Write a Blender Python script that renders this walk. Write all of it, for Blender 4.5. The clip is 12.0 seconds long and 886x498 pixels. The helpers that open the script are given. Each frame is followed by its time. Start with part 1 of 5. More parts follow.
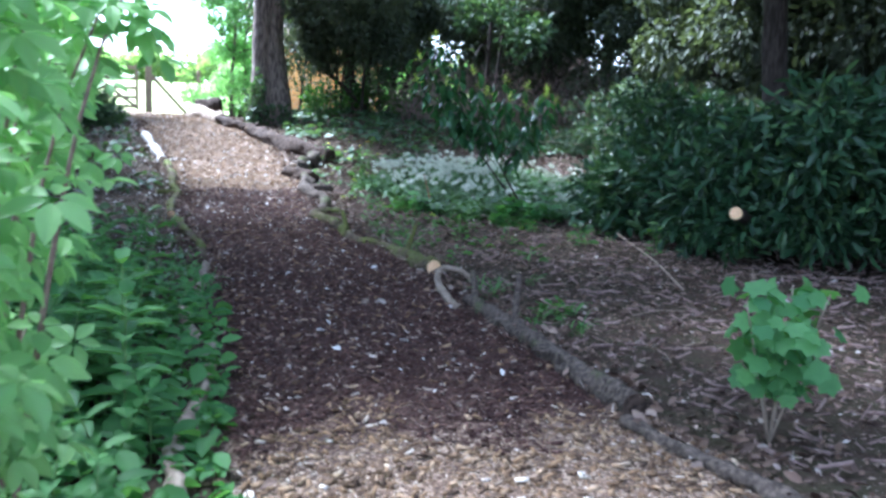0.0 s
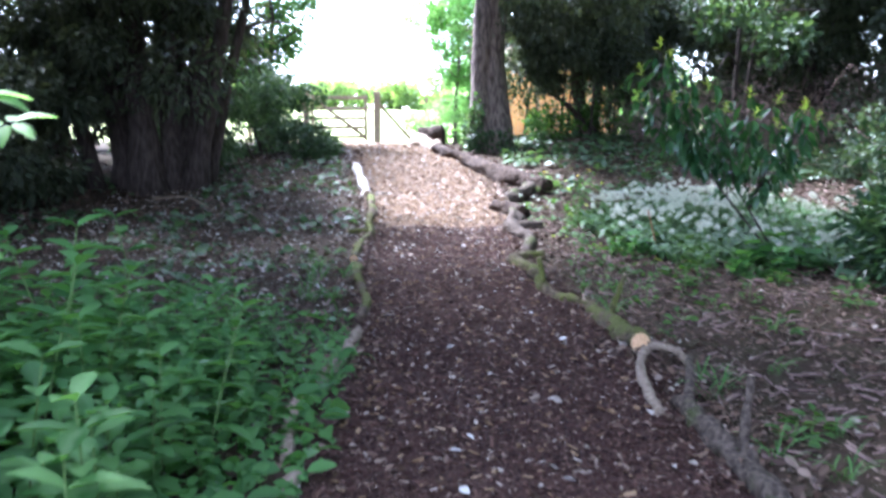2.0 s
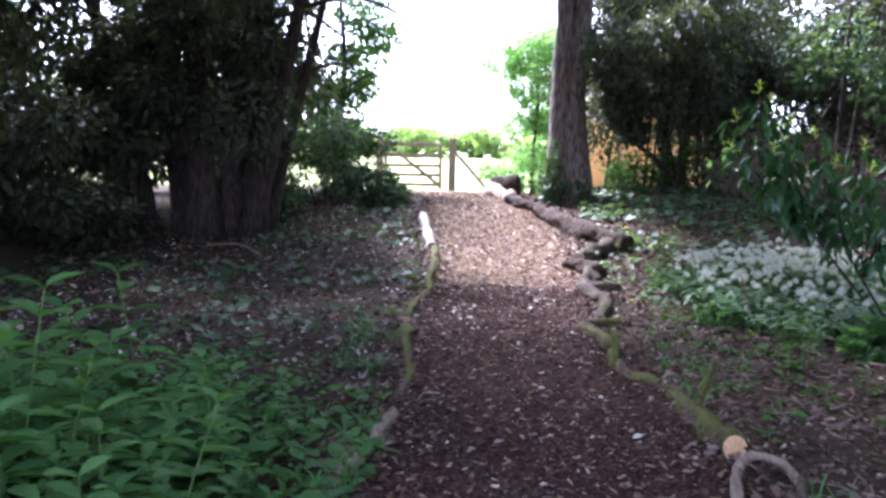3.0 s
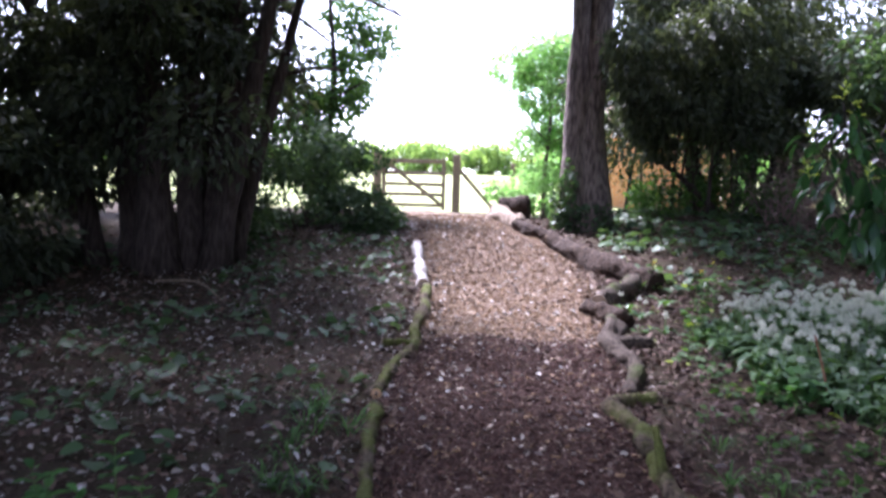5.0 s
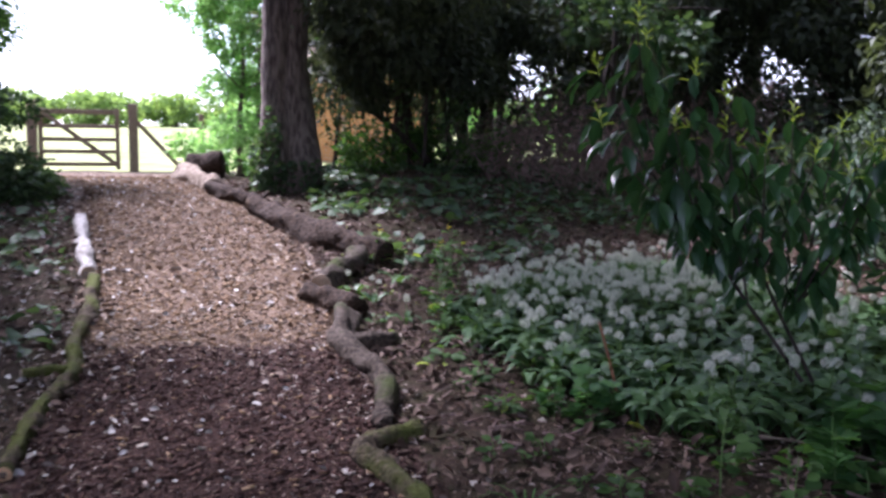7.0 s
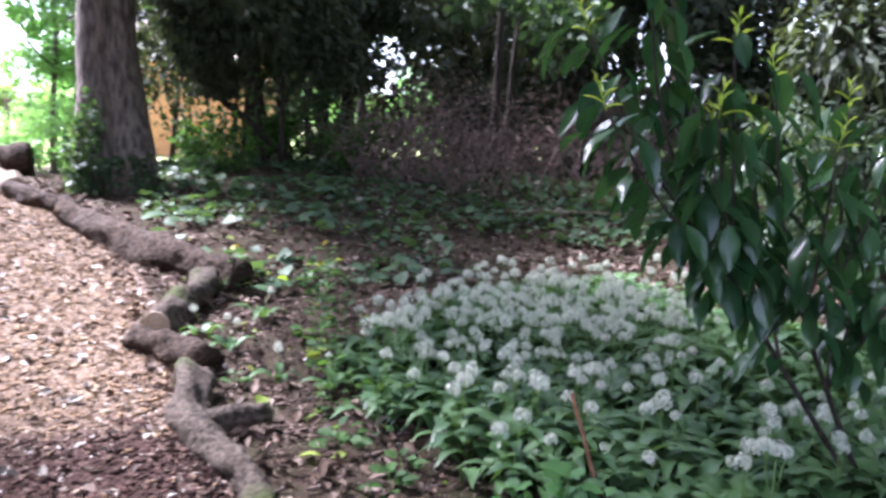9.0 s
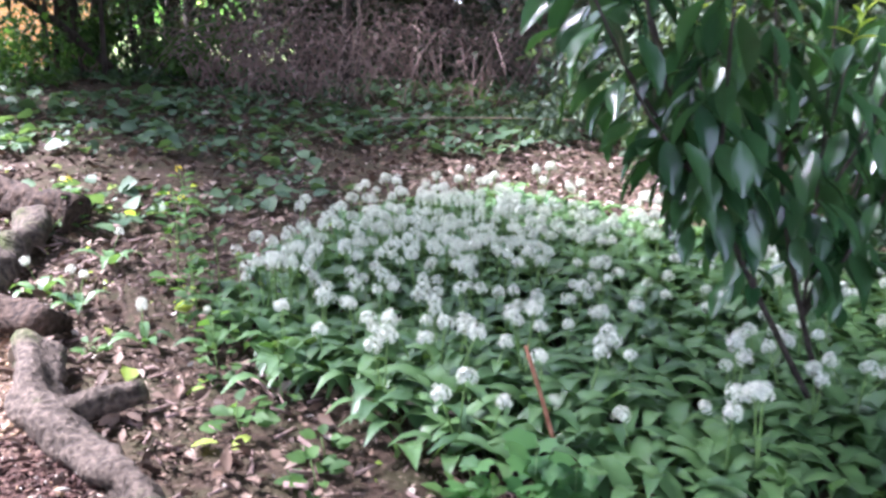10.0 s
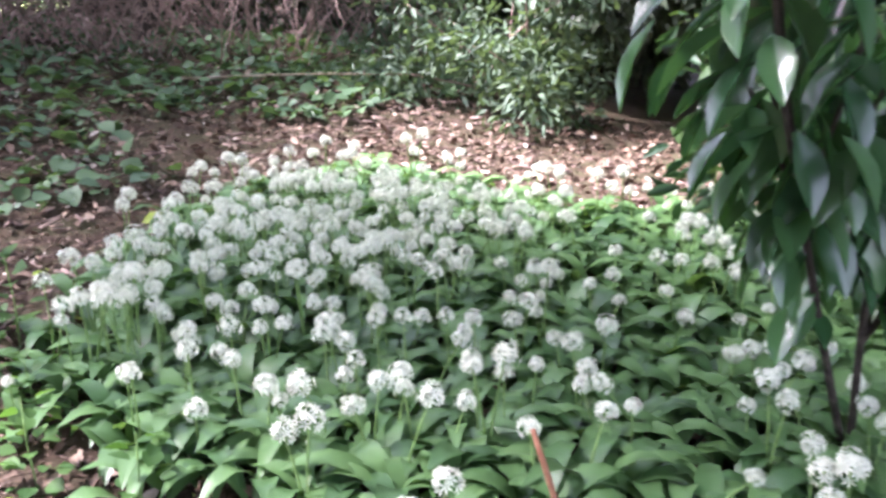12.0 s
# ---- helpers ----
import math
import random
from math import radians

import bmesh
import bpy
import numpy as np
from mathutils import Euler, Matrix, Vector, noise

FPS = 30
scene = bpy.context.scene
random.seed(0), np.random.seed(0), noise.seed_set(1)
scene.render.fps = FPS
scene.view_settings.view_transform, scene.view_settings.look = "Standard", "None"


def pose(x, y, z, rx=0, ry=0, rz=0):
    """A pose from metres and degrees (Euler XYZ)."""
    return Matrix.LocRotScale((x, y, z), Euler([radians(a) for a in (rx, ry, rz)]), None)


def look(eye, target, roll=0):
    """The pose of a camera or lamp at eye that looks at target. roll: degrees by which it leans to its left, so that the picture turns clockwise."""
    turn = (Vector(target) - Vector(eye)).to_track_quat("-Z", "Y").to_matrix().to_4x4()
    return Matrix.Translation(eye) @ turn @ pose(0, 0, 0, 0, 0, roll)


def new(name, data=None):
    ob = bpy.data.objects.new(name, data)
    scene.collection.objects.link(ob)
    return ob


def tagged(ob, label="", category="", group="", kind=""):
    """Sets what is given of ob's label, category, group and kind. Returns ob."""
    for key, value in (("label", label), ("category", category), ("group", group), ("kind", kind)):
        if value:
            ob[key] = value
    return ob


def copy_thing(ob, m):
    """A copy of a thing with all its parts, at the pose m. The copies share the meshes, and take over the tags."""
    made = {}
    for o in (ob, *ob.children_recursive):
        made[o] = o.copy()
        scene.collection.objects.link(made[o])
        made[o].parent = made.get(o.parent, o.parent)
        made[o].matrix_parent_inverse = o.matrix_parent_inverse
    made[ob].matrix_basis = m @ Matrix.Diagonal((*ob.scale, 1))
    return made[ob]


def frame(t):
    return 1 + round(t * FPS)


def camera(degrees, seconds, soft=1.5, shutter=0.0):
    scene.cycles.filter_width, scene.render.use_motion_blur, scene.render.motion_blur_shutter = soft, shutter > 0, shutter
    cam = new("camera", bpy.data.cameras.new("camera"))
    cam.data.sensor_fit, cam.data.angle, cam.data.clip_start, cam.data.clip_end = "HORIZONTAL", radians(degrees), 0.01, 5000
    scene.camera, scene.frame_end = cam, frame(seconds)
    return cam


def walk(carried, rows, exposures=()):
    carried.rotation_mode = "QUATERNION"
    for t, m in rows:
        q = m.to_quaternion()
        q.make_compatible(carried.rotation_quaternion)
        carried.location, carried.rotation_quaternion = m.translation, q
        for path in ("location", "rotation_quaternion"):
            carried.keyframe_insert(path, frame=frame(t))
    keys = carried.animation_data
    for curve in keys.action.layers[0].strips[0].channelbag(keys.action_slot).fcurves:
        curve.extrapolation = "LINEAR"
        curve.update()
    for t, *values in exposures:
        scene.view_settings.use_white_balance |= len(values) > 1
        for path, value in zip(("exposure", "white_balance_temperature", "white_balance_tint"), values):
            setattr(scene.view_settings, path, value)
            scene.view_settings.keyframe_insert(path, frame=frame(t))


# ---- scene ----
cam = camera(53.2, 12.0, soft=2.9, shutter=0.4)
METRES, EYE, TILT, LEAN, TURN = 10.4, 1.4, 0.0, 0.0, -19.0
ROWS = [
    (0.0, 0.0, 0.0, 0.0, 0.32, -8.9, -2.07),
    (0.5, 0.0085, 0.0433, 0.0038, 1.71, -9.24, 0.76),
    (1.0, 0.0272, 0.078, 0.0047, 10.01, -9.53, -1.38),
    (1.5, 0.0277, 0.1173, 0.0022, 14.68, -9.02, -2.89),
    (2.0, 0.0248, 0.1624, 0.0049, 16.22, -7.81, -0.14),
    (2.5, 0.0249, 0.2096, 0.0048, 21.62, -4.54, -1.6),
    (4.5, -0.0275, 0.3894, 0.0123, 20.82, -6.03, -0.3),
    (5.0, -0.0366, 0.4344, 0.0151, 22.38, -3.79, -1.6),
    (5.5, -0.0568, 0.4787, 0.0159, 18.98, -1.4, -2.23),
    (6.0, -0.0677, 0.5238, 0.0166, 9.71, -4.27, -1.53),
    (6.5, -0.0749, 0.5647, 0.0182, 6.65, -5.24, -3.5),
    (7.0, -0.0943, 0.6057, 0.0189, 2.69, -6.53, -0.61),
    (9.0, -0.1236, 0.7752, 0.0182, -7.31, -6.76, -1.09),
    (9.5, -0.1317, 0.8144, 0.0164, -14.28, -8.86, -1.64),
    (10.0, -0.1411, 0.8506, 0.0188, -18.32, -12.97, 0.41),
    (10.5, -0.1394, 0.8868, 0.0191, -13.98, -11.86, -0.77),
    (11.0, -0.144, 0.9179, 0.0185, -23.84, -12.0, -1.5),
    (11.5, -0.1453, 0.9445, 0.0183, -34.15, -15.79, -0.57),
    (12.0, -0.1403, 0.9654, 0.0167, -31.88, -16.29, 0.21),
]

# exposure: the phone opens up in the shade and closes a little towards the bright gate
EXPOSURES = [(0.0, 2.72, 4850, 11), (1.0, 3.2, 5000, 14), (1.5, 3.2, 5100, 17), (2.0, 3.08, 5150, 20), (2.5, 2.58, 5300, 26), (4.5, 2.5, 5420, 31), (5.5, 1.7, 5500, 31), (7.0, 1.58, 5520, 31), (9.0, 2.58, 5470, 26), (9.5, 2.8, 5500, 25), (10.5, 3.55, 5580, 28), (12.0, 3.5, 5870, 27)]
walk(cam, [(t, pose(0, 0, EYE, TILT, LEAN, TURN) @ pose(METRES * x, METRES * y, METRES * z, 90 + pitch, roll, yaw)) for t, x, y, z, yaw, pitch, roll in ROWS], EXPOSURES)

# ---------------------------------------------------------------- daylight
SUN_ELEV, SUN_AZ = radians(52), radians(-36)     # azimuth from +y towards +x
world = bpy.data.worlds.new("sky")
scene.world = world
world.use_nodes = True
wn, wl = world.node_tree.nodes, world.node_tree.links
sky = wn.new("ShaderNodeTexSky")
sky.sky_type = "NISHITA"
sky.sun_disc = False
sky.sun_elevation, sky.sun_rotation = SUN_ELEV, SUN_AZ
sky.dust_density, sky.air_density = 1.2, 1.0
hazy = wn.new("ShaderNodeHueSaturation")
hazy.inputs["Saturation"].default_value = 0.4
wl.new(sky.outputs[0], hazy.inputs["Color"])
wl.new(hazy.outputs[0], wn["Background"].inputs["Color"])
wn["Background"].inputs["Strength"].default_value = 0.15
sun = new("sun", bpy.data.lights.new("sun", "SUN"))
sun.data.energy, sun.data.angle, sun.data.color = 4.6, radians(12), (1.0, 0.95, 0.87)
toward = Vector((math.sin(SUN_AZ) * math.cos(SUN_ELEV), math.cos(SUN_AZ) * math.cos(SUN_ELEV), math.sin(SUN_ELEV)))
sun.matrix_world = look(toward * 60, (0, 0, 0))

# ---------------------------------------------------------------- materials


def mat_base(name, rough=0.8, spec=0.3):
    m = bpy.data.materials.new(name)
    m.use_nodes = True
    n, l = m.node_tree.nodes, m.node_tree.links
    b = n["Principled BSDF"]
    b.inputs["Roughness"].default_value = rough
    b.inputs["Specular IOR Level"].default_value = spec
    return m, n, l, b


def ramp(n, stops):
    r = n.new("ShaderNodeValToRGB")
    els = r.color_ramp.elements
    while len(els) < len(stops):
        els.new(0.5)
    for e, (p, c) in zip(els, stops):
        e.position, e.color = p, (*c, 1)
    return r


def noise_tex(n, l, scale, detail=4, coords="Object", rough=0.6):
    t = n.new("ShaderNodeTexNoise")
    t.inputs["Scale"].default_value, t.inputs["Detail"].default_value, t.inputs["Roughness"].default_value = scale, detail, rough
    c = n.new("ShaderNodeTexCoord")
    l.new(c.outputs[coords], t.inputs["Vector"])
    return t


def mix(n, l, a, b, fac, kind="MIX"):
    m = n.new("ShaderNodeMix")
    m.data_type, m.blend_type = "RGBA", kind
    for s, v in (("A", a), ("B", b)):
        sock = next(i for i in m.inputs if i.name == s and i.type == "RGBA")
        if isinstance(v, tuple):
            sock.default_value = (*v, 1)
        else:
            l.new(v, sock)
    if isinstance(fac, float):
        m.inputs["Factor"].default_value = fac
    else:
        l.new(fac, m.inputs["Factor"])
    return next(o for o in m.outputs if o.type == "RGBA")


def bump(n, l, b, height, strength, dist=0.01):
    u = n.new("ShaderNodeBump")
    u.inputs["Strength"].default_value, u.inputs["Distance"].default_value = strength, dist
    l.new(height, u.inputs["Height"])
    l.new(u.outputs[0], b.inputs["Normal"])


def leaf_mat(name, dark, light, rough=0.45, through_light=0.35, spec=0.4, young=None, glow=(1.0, 1.0, 0.45)):
    """Leaves: each leaf takes its own tone; light passes through the blade."""
    m, n, l, b = mat_base(name, rough, spec)
    g = n.new("ShaderNodeNewGeometry")
    stops = [(0.0, dark), (0.75, light), (1.0, young or light)]
    r = ramp(n, stops)
    oi = n.new("ShaderNodeObjectInfo")
    both = n.new("ShaderNodeMath")
    both.operation = "ADD"
    l.new(g.outputs["Random Per Island"], both.inputs[0])
    l.new(oi.outputs["Random"], both.inputs[1])
    part_of = n.new("ShaderNodeMath")
    part_of.operation = "FRACT"
    l.new(both.outputs[0], part_of.inputs[0])
    l.new(part_of.outputs[0], r.inputs["Fac"])
    t = noise_tex(n, l, 3.0, 2)
    col = mix(n, l, r.outputs[0], tuple(c * 0.6 for c in dark), t.outputs[0], "MIX")
    col = mix(n, l, col, r.outputs[0], 0.5)
    l.new(col, b.inputs["Base Color"])
    tr = n.new("ShaderNodeBsdfTranslucent")
    warm = mix(n, l, col, glow, 1.0, "MULTIPLY")
    bright = mix(n, l, warm, warm, 1.0, "ADD")
    l.new(bright, tr.inputs["Color"])
    ms = n.new("ShaderNodeMixShader")
    ms.inputs[0].default_value = through_light
    l.new(b.outputs[0], ms.inputs[1])
    l.new(tr.outputs[0], ms.inputs[2])
    l.new(ms.outputs[0], n["Material Output"].inputs["Surface"])
    return m


def bark_mat(name, dark, light, moss=None, moss_at=0.55, scale=9.0, stretch=5.0):
    m, n, l, b = mat_base(name, 0.9, 0.15)
    c = n.new("ShaderNodeTexCoord")
    mp = n.new("ShaderNodeMapping")
    mp.inputs["Scale"].default_value = (scale, scale, scale / stretch)
    l.new(c.outputs["Object"], mp.inputs["Vector"])
    t = n.new("ShaderNodeTexNoise")
    t.inputs["Scale"].default_value, t.inputs["Detail"].default_value = 3.0, 6.0
    l.new(mp.outputs[0], t.inputs["Vector"])
    r = ramp(n, [(0.35, dark), (0.68, light)])
    l.new(t.outputs[0], r.inputs["Fac"])
    col = r.outputs[0]
    big = noise_tex(n, l, 2.3, 5)
    if moss:
        mr = ramp(n, [(moss_at - 0.06, (0, 0, 0)), (moss_at + 0.06, (1, 1, 1))])
        l.new(big.outputs[0], mr.inputs["Fac"])
        fine = noise_tex(n, l, 70, 3)
        fr = ramp(n, [(0.3, tuple(v * 0.45 for v in moss)), (0.7, moss)])
        l.new(fine.outputs[0], fr.inputs["Fac"])
        col = mix(n, l, col, fr.outputs[0], mr.outputs[0])
    else:
        col = mix(n, l, col, dark, 0.25)
    l.new(col, b.inputs["Base Color"])
    bump(n, l, b, t.outputs[0], 1.0, 0.028)
    return m


def cut_mat(name, pale, deep):
    m, n, l, b = mat_base(name, 0.75, 0.2)
    t = noise_tex(n, l, 40, 5)
    r = ramp(n, [(0.3, deep), (0.65, pale)])
    l.new(t.outputs[0], r.inputs["Fac"])
    l.new(r.outputs[0], b.inputs["Base Color"])
    bump(n, l, b, t.outputs[0], 0.3, 0.003)
    return m


def island_mat(name, stops, rough=0.85, spec=0.2, grain=60):
    """Loose bits (chips, dead leaves): every piece its own tone."""
    m, n, l, b = mat_base(name, rough, spec)
    g = n.new("ShaderNodeNewGeometry")
    r = ramp(n, stops)
    l.new(g.outputs["Random Per Island"], r.inputs["Fac"])
    t = noise_tex(n, l, grain, 3)
    col = mix(n, l, r.outputs[0], t.outputs[0], 0.25, "OVERLAY")
    l.new(col, b.inputs["Base Color"])
    return m


def ground_mat():
    m, n, l, b = mat_base("woodland_soil_and_meadow", 0.95, 0.1)
    fine, mid, big = noise_tex(n, l, 45, 6), noise_tex(n, l, 6, 5), noise_tex(n, l, 0.8, 4)
    soil = ramp(n, [(0.3, (0.022, 0.014, 0.010)), (0.55, (0.058, 0.039, 0.029)), (0.75, (0.12, 0.085, 0.062))])
    l.new(fine.outputs[0], soil.inputs["Fac"])
    patch = ramp(n, [(0.42, (0, 0, 0)), (0.62, (1, 1, 1))])
    l.new(mid.outputs[0], patch.inputs["Fac"])
    col = mix(n, l, soil.outputs[0], (0.045, 0.055, 0.022), patch.outputs[0])
    col = mix(n, l, col, soil.outputs[0], 0.6)
    grass = ramp(n, [(0.3, (0.22, 0.27, 0.09)), (0.7, (0.40, 0.42, 0.20))])
    l.new(big.outputs[0], grass.inputs["Fac"])
    c = n.new("ShaderNodeTexCoord")
    s = n.new("ShaderNodeSeparateXYZ")
    l.new(c.outputs["Object"], s.inputs[0])
    add = n.new("ShaderNodeMath")
    add.operation = "MULTIPLY_ADD"
    l.new(mid.outputs[0], add.inputs[0])
    add.inputs[1].default_value = 2.5
    l.new(s.outputs["Y"], add.inputs[2])
    edge = n.new("ShaderNodeMapRange")
    edge.inputs["From Min"].default_value, edge.inputs["From Max"].default_value = 25.4, 26.6
    l.new(add.outputs[0], edge.inputs["Value"])
    col = mix(n, l, col, grass.outputs[0], edge.outputs[0])
    l.new(col, b.inputs["Base Color"])
    bump(n, l, b, fine.outputs[0], 0.7, 0.03)
    return m


def path_mat():
    """Dark bark mulch between two stretches of paler wood chip."""
    m, n, l, b = mat_base("wood_chip_path", 0.92, 0.15)
    v = n.new("ShaderNodeTexVoronoi")
    v.inputs["Scale"].default_value = 75
    c = n.new("ShaderNodeTexCoord")
    l.new(c.outputs["Object"], v.inputs["Vector"])
    bw = n.new("ShaderNodeSeparateColor")
    l.new(v.outputs["Color"], bw.inputs[0])
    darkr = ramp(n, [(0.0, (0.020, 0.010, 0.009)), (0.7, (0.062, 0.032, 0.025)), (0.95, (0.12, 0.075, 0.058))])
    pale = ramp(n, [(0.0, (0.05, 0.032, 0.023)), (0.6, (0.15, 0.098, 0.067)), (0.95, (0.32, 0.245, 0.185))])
    l.new(bw.outputs[0], darkr.inputs["Fac"])
    l.new(bw.outputs[0], pale.inputs["Fac"])
    s = n.new("ShaderNodeSeparateXYZ")
    l.new(c.outputs["Object"], s.inputs[0])
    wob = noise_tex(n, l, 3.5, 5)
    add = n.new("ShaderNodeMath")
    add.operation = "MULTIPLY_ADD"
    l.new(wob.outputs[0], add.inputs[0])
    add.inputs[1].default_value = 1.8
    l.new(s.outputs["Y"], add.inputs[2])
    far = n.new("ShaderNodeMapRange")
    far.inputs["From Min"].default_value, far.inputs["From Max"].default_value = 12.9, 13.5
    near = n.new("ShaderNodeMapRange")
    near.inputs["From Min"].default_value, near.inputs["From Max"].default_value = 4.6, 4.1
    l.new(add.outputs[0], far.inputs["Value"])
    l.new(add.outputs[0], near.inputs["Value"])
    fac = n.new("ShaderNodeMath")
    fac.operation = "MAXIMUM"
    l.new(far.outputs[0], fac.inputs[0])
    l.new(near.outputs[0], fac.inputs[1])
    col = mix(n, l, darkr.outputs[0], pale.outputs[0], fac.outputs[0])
    l.new(col, b.inputs["Base Color"])
    bump(n, l, b, v.outputs["Distance"], 0.8, 0.012)
    return m


SOIL, PATH = ground_mat(), path_mat()
BARK_DARK = bark_mat("dark_yew_bark", (0.030, 0.024, 0.021), (0.105, 0.083, 0.072))
BARK_GREY = bark_mat("grey_brown_bark", (0.07, 0.055, 0.05), (0.27, 0.22, 0.195), (0.05, 0.07, 0.025), 0.66)
BARK_LOG = bark_mat("weathered_log_bark", (0.032, 0.025, 0.020), (0.125, 0.097, 0.078), (0.075, 0.09, 0.03), 0.6, 11, 1.0)
BARK_MOSS = bark_mat("mossy_bark", (0.035, 0.026, 0.018), (0.15, 0.115, 0.08), (0.12, 0.135, 0.035), 0.5, 11, 1.0)
BARK_ROT = bark_mat("dark_rotting_bark", (0.016, 0.011, 0.009), (0.085, 0.058, 0.043), (0.15, 0.10, 0.062), 0.63, 9, 1.0)
BARK_BIRCH = bark_mat("pale_birch_bark", (0.38, 0.35, 0.33), (0.66, 0.63, 0.60), (0.20, 0.17, 0.14), 0.64, 10, 1.0)
STICK = bark_mat("bare_stick", (0.16, 0.12, 0.09), (0.38, 0.31, 0.24))
CUT = cut_mat("fresh_sawn_wood", (0.78, 0.52, 0.30), (0.55, 0.33, 0.17))
CUT_OLD = cut_mat("weathered_sawn_wood", (0.45, 0.36, 0.27), (0.26, 0.2, 0.15))
GATE_WOOD = bark_mat("weathered_gate_timber", (0.27, 0.195, 0.145), (0.48, 0.365, 0.275), scale=20, stretch=8)
YEW = leaf_mat("dark_conifer_needles", (0.036, 0.048, 0.032), (0.082, 0.105, 0.062), 0.55, 0.22, 0.25)
IVY = leaf_mat("dark_ivy_leaves", (0.036, 0.072, 0.038), (0.09, 0.15, 0.07), 0.5, 0.25, 0.22)
MIDGREEN = leaf_mat("mid_green_leaves", (0.03, 0.075, 0.02), (0.085, 0.17, 0.045), 0.6, 0.35, 0.22)
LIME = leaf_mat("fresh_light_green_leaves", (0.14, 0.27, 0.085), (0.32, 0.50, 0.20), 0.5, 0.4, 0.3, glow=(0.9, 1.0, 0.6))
NETTLE = leaf_mat("nettle_leaves", (0.04, 0.11, 0.033), (0.105, 0.23, 0.07), 0.6, 0.35, 0.2)
MAPLE = leaf_mat("maple_sapling_leaves", (0.05, 0.14, 0.045), (0.115, 0.25, 0.08), 0.55, 0.4, 0.3)
RHODO = leaf_mat("evergreen_shrub_leaves", (0.016, 0.042, 0.020), (0.046, 0.10, 0.040), 0.4, 0.15, 0.3, young=(0.10, 0.17, 0.055))
PRIVET = leaf_mat("grey_green_privet_leaves", (0.038, 0.066, 0.042), (0.09, 0.132, 0.08), 0.55, 0.25, 0.25)
LAUREL = leaf_mat("glossy_laurel_leaves", (0.018, 0.058, 0.022), (0.055, 0.13, 0.045), 0.25, 0.18, 0.55)
YOUNG = leaf_mat("young_yellow_green_leaves", (0.20, 0.30, 0.05), (0.36, 0.45, 0.09), 0.4, 0.4)
GARLIC = leaf_mat("wild_garlic_leaves", (0.042, 0.098, 0.034), (0.115, 0.21, 0.076), 0.42, 0.2, 0.35)
PETAL = leaf_mat("white_petals", (0.70, 0.71, 0.60), (0.81, 0.83, 0.71), 0.6, 0.2, 0.2, glow=(0.5, 0.5, 0.5))
YELLOW = leaf_mat("yellow_petals", (0.7, 0.55, 0.04), (0.8, 0.65, 0.06), 0.6, 0.25)
STEM = cut_mat("green_stems", (0.16, 0.26, 0.08), (0.09, 0.15, 0.045))
DRY_STALK = cut_mat("dry_reddish_stalk", (0.38, 0.18, 0.11), (0.24, 0.10, 0.06))
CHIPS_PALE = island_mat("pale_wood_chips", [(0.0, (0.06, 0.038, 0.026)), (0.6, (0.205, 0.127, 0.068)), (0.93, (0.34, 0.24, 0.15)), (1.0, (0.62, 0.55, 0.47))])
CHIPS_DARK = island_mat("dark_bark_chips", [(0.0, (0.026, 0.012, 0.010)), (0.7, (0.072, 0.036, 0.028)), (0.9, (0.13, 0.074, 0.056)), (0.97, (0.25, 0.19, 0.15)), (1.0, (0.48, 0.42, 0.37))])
LITTER = island_mat("fallen_leaves", [(0.0, (0.05, 0.031, 0.022)), (0.65, (0.125, 0.078, 0.054)), (0.93, (0.22, 0.16, 0.125)), (1.0, (0.42, 0.37, 0.33))], 0.7, 0.25)
PALE_LEAF = island_mat("bleached_leaves", [(0.0, (0.22, 0.18, 0.15)), (0.6, (0.40, 0.36, 0.32)), (1.0, (0.60, 0.58, 0.56))], 0.5, 0.4)
TWIG = cut_mat("brown_dead_twigs", (0.27, 0.19, 0.165), (0.14, 0.095, 0.085))
# hedge leaves: the bright haze across the meadow is put into their pale colour
FARGREEN = leaf_mat("haze_paled_hedge_leaves", (0.12, 0.2, 0.08), (0.26, 0.36, 0.17), 0.7, 0.5, 0.1)

# ---------------------------------------------------------------- the lie of the land
PROFILE_Y = [-60, 6, 8, 10.8, 12.5, 14.4, 16.2, 18, 20, 25.5, 30, 62, 80, 900]
PROFILE_Z = [0, 0, 0.02, 0.09, 0.21, 0.42, 0.76, 1.0, 1.08, 1.07, 1.2, 2.75, 3.1, 3.1]


def ease(a, b, v):
    v = min(1.0, max(0.0, (v - a) / (b - a)))
    return v * v * (3 - 2 * v)


def height(x, y):
    z = sum(float(np.interp(y + d, PROFILE_Y, PROFILE_Z)) for d in (-0.8, -0.4, 0, 0.4, 0.8)) / 5
    off = max(0.0, abs(x - 1.35) - 0.9)
    z += 0.17 * ease(2.3, 4.0, x) * ease(13.5, 18, y) * (1 - ease(22, 26, y))
    z += min(1.0, off) * (0.05 * noise.noise((x * 0.9, y * 0.9, 3)) + 0.02 * noise.noise((x * 4, y * 4, 7)))
    return z


EDGE_Y = [-6, 2, 3.5, 6.3, 8.0, 9.8, 11.3, 12.3, 14.4, 16.2, 18, 20, 23]
LEFT_X = [0.1, 0.25, 0.33, 0.50, 0.52, 0.40, 0.36, 0.48, 0.34, 0.10, -0.1, -0.5, -1.1]
RIGHT_X = [2.3, 2.33, 2.25, 2.33, 2.28, 2.15, 2.2, 2.22, 2.3, 2.2, 1.8, 1.4, 1.1]


def left_edge(y):
    return float(np.interp(y, EDGE_Y, LEFT_X))


def right_edge(y):
    return float(np.interp(y, EDGE_Y, RIGHT_X))


# ---------------------------------------------------------------- mesh helpers
rng = np.random.default_rng(7)


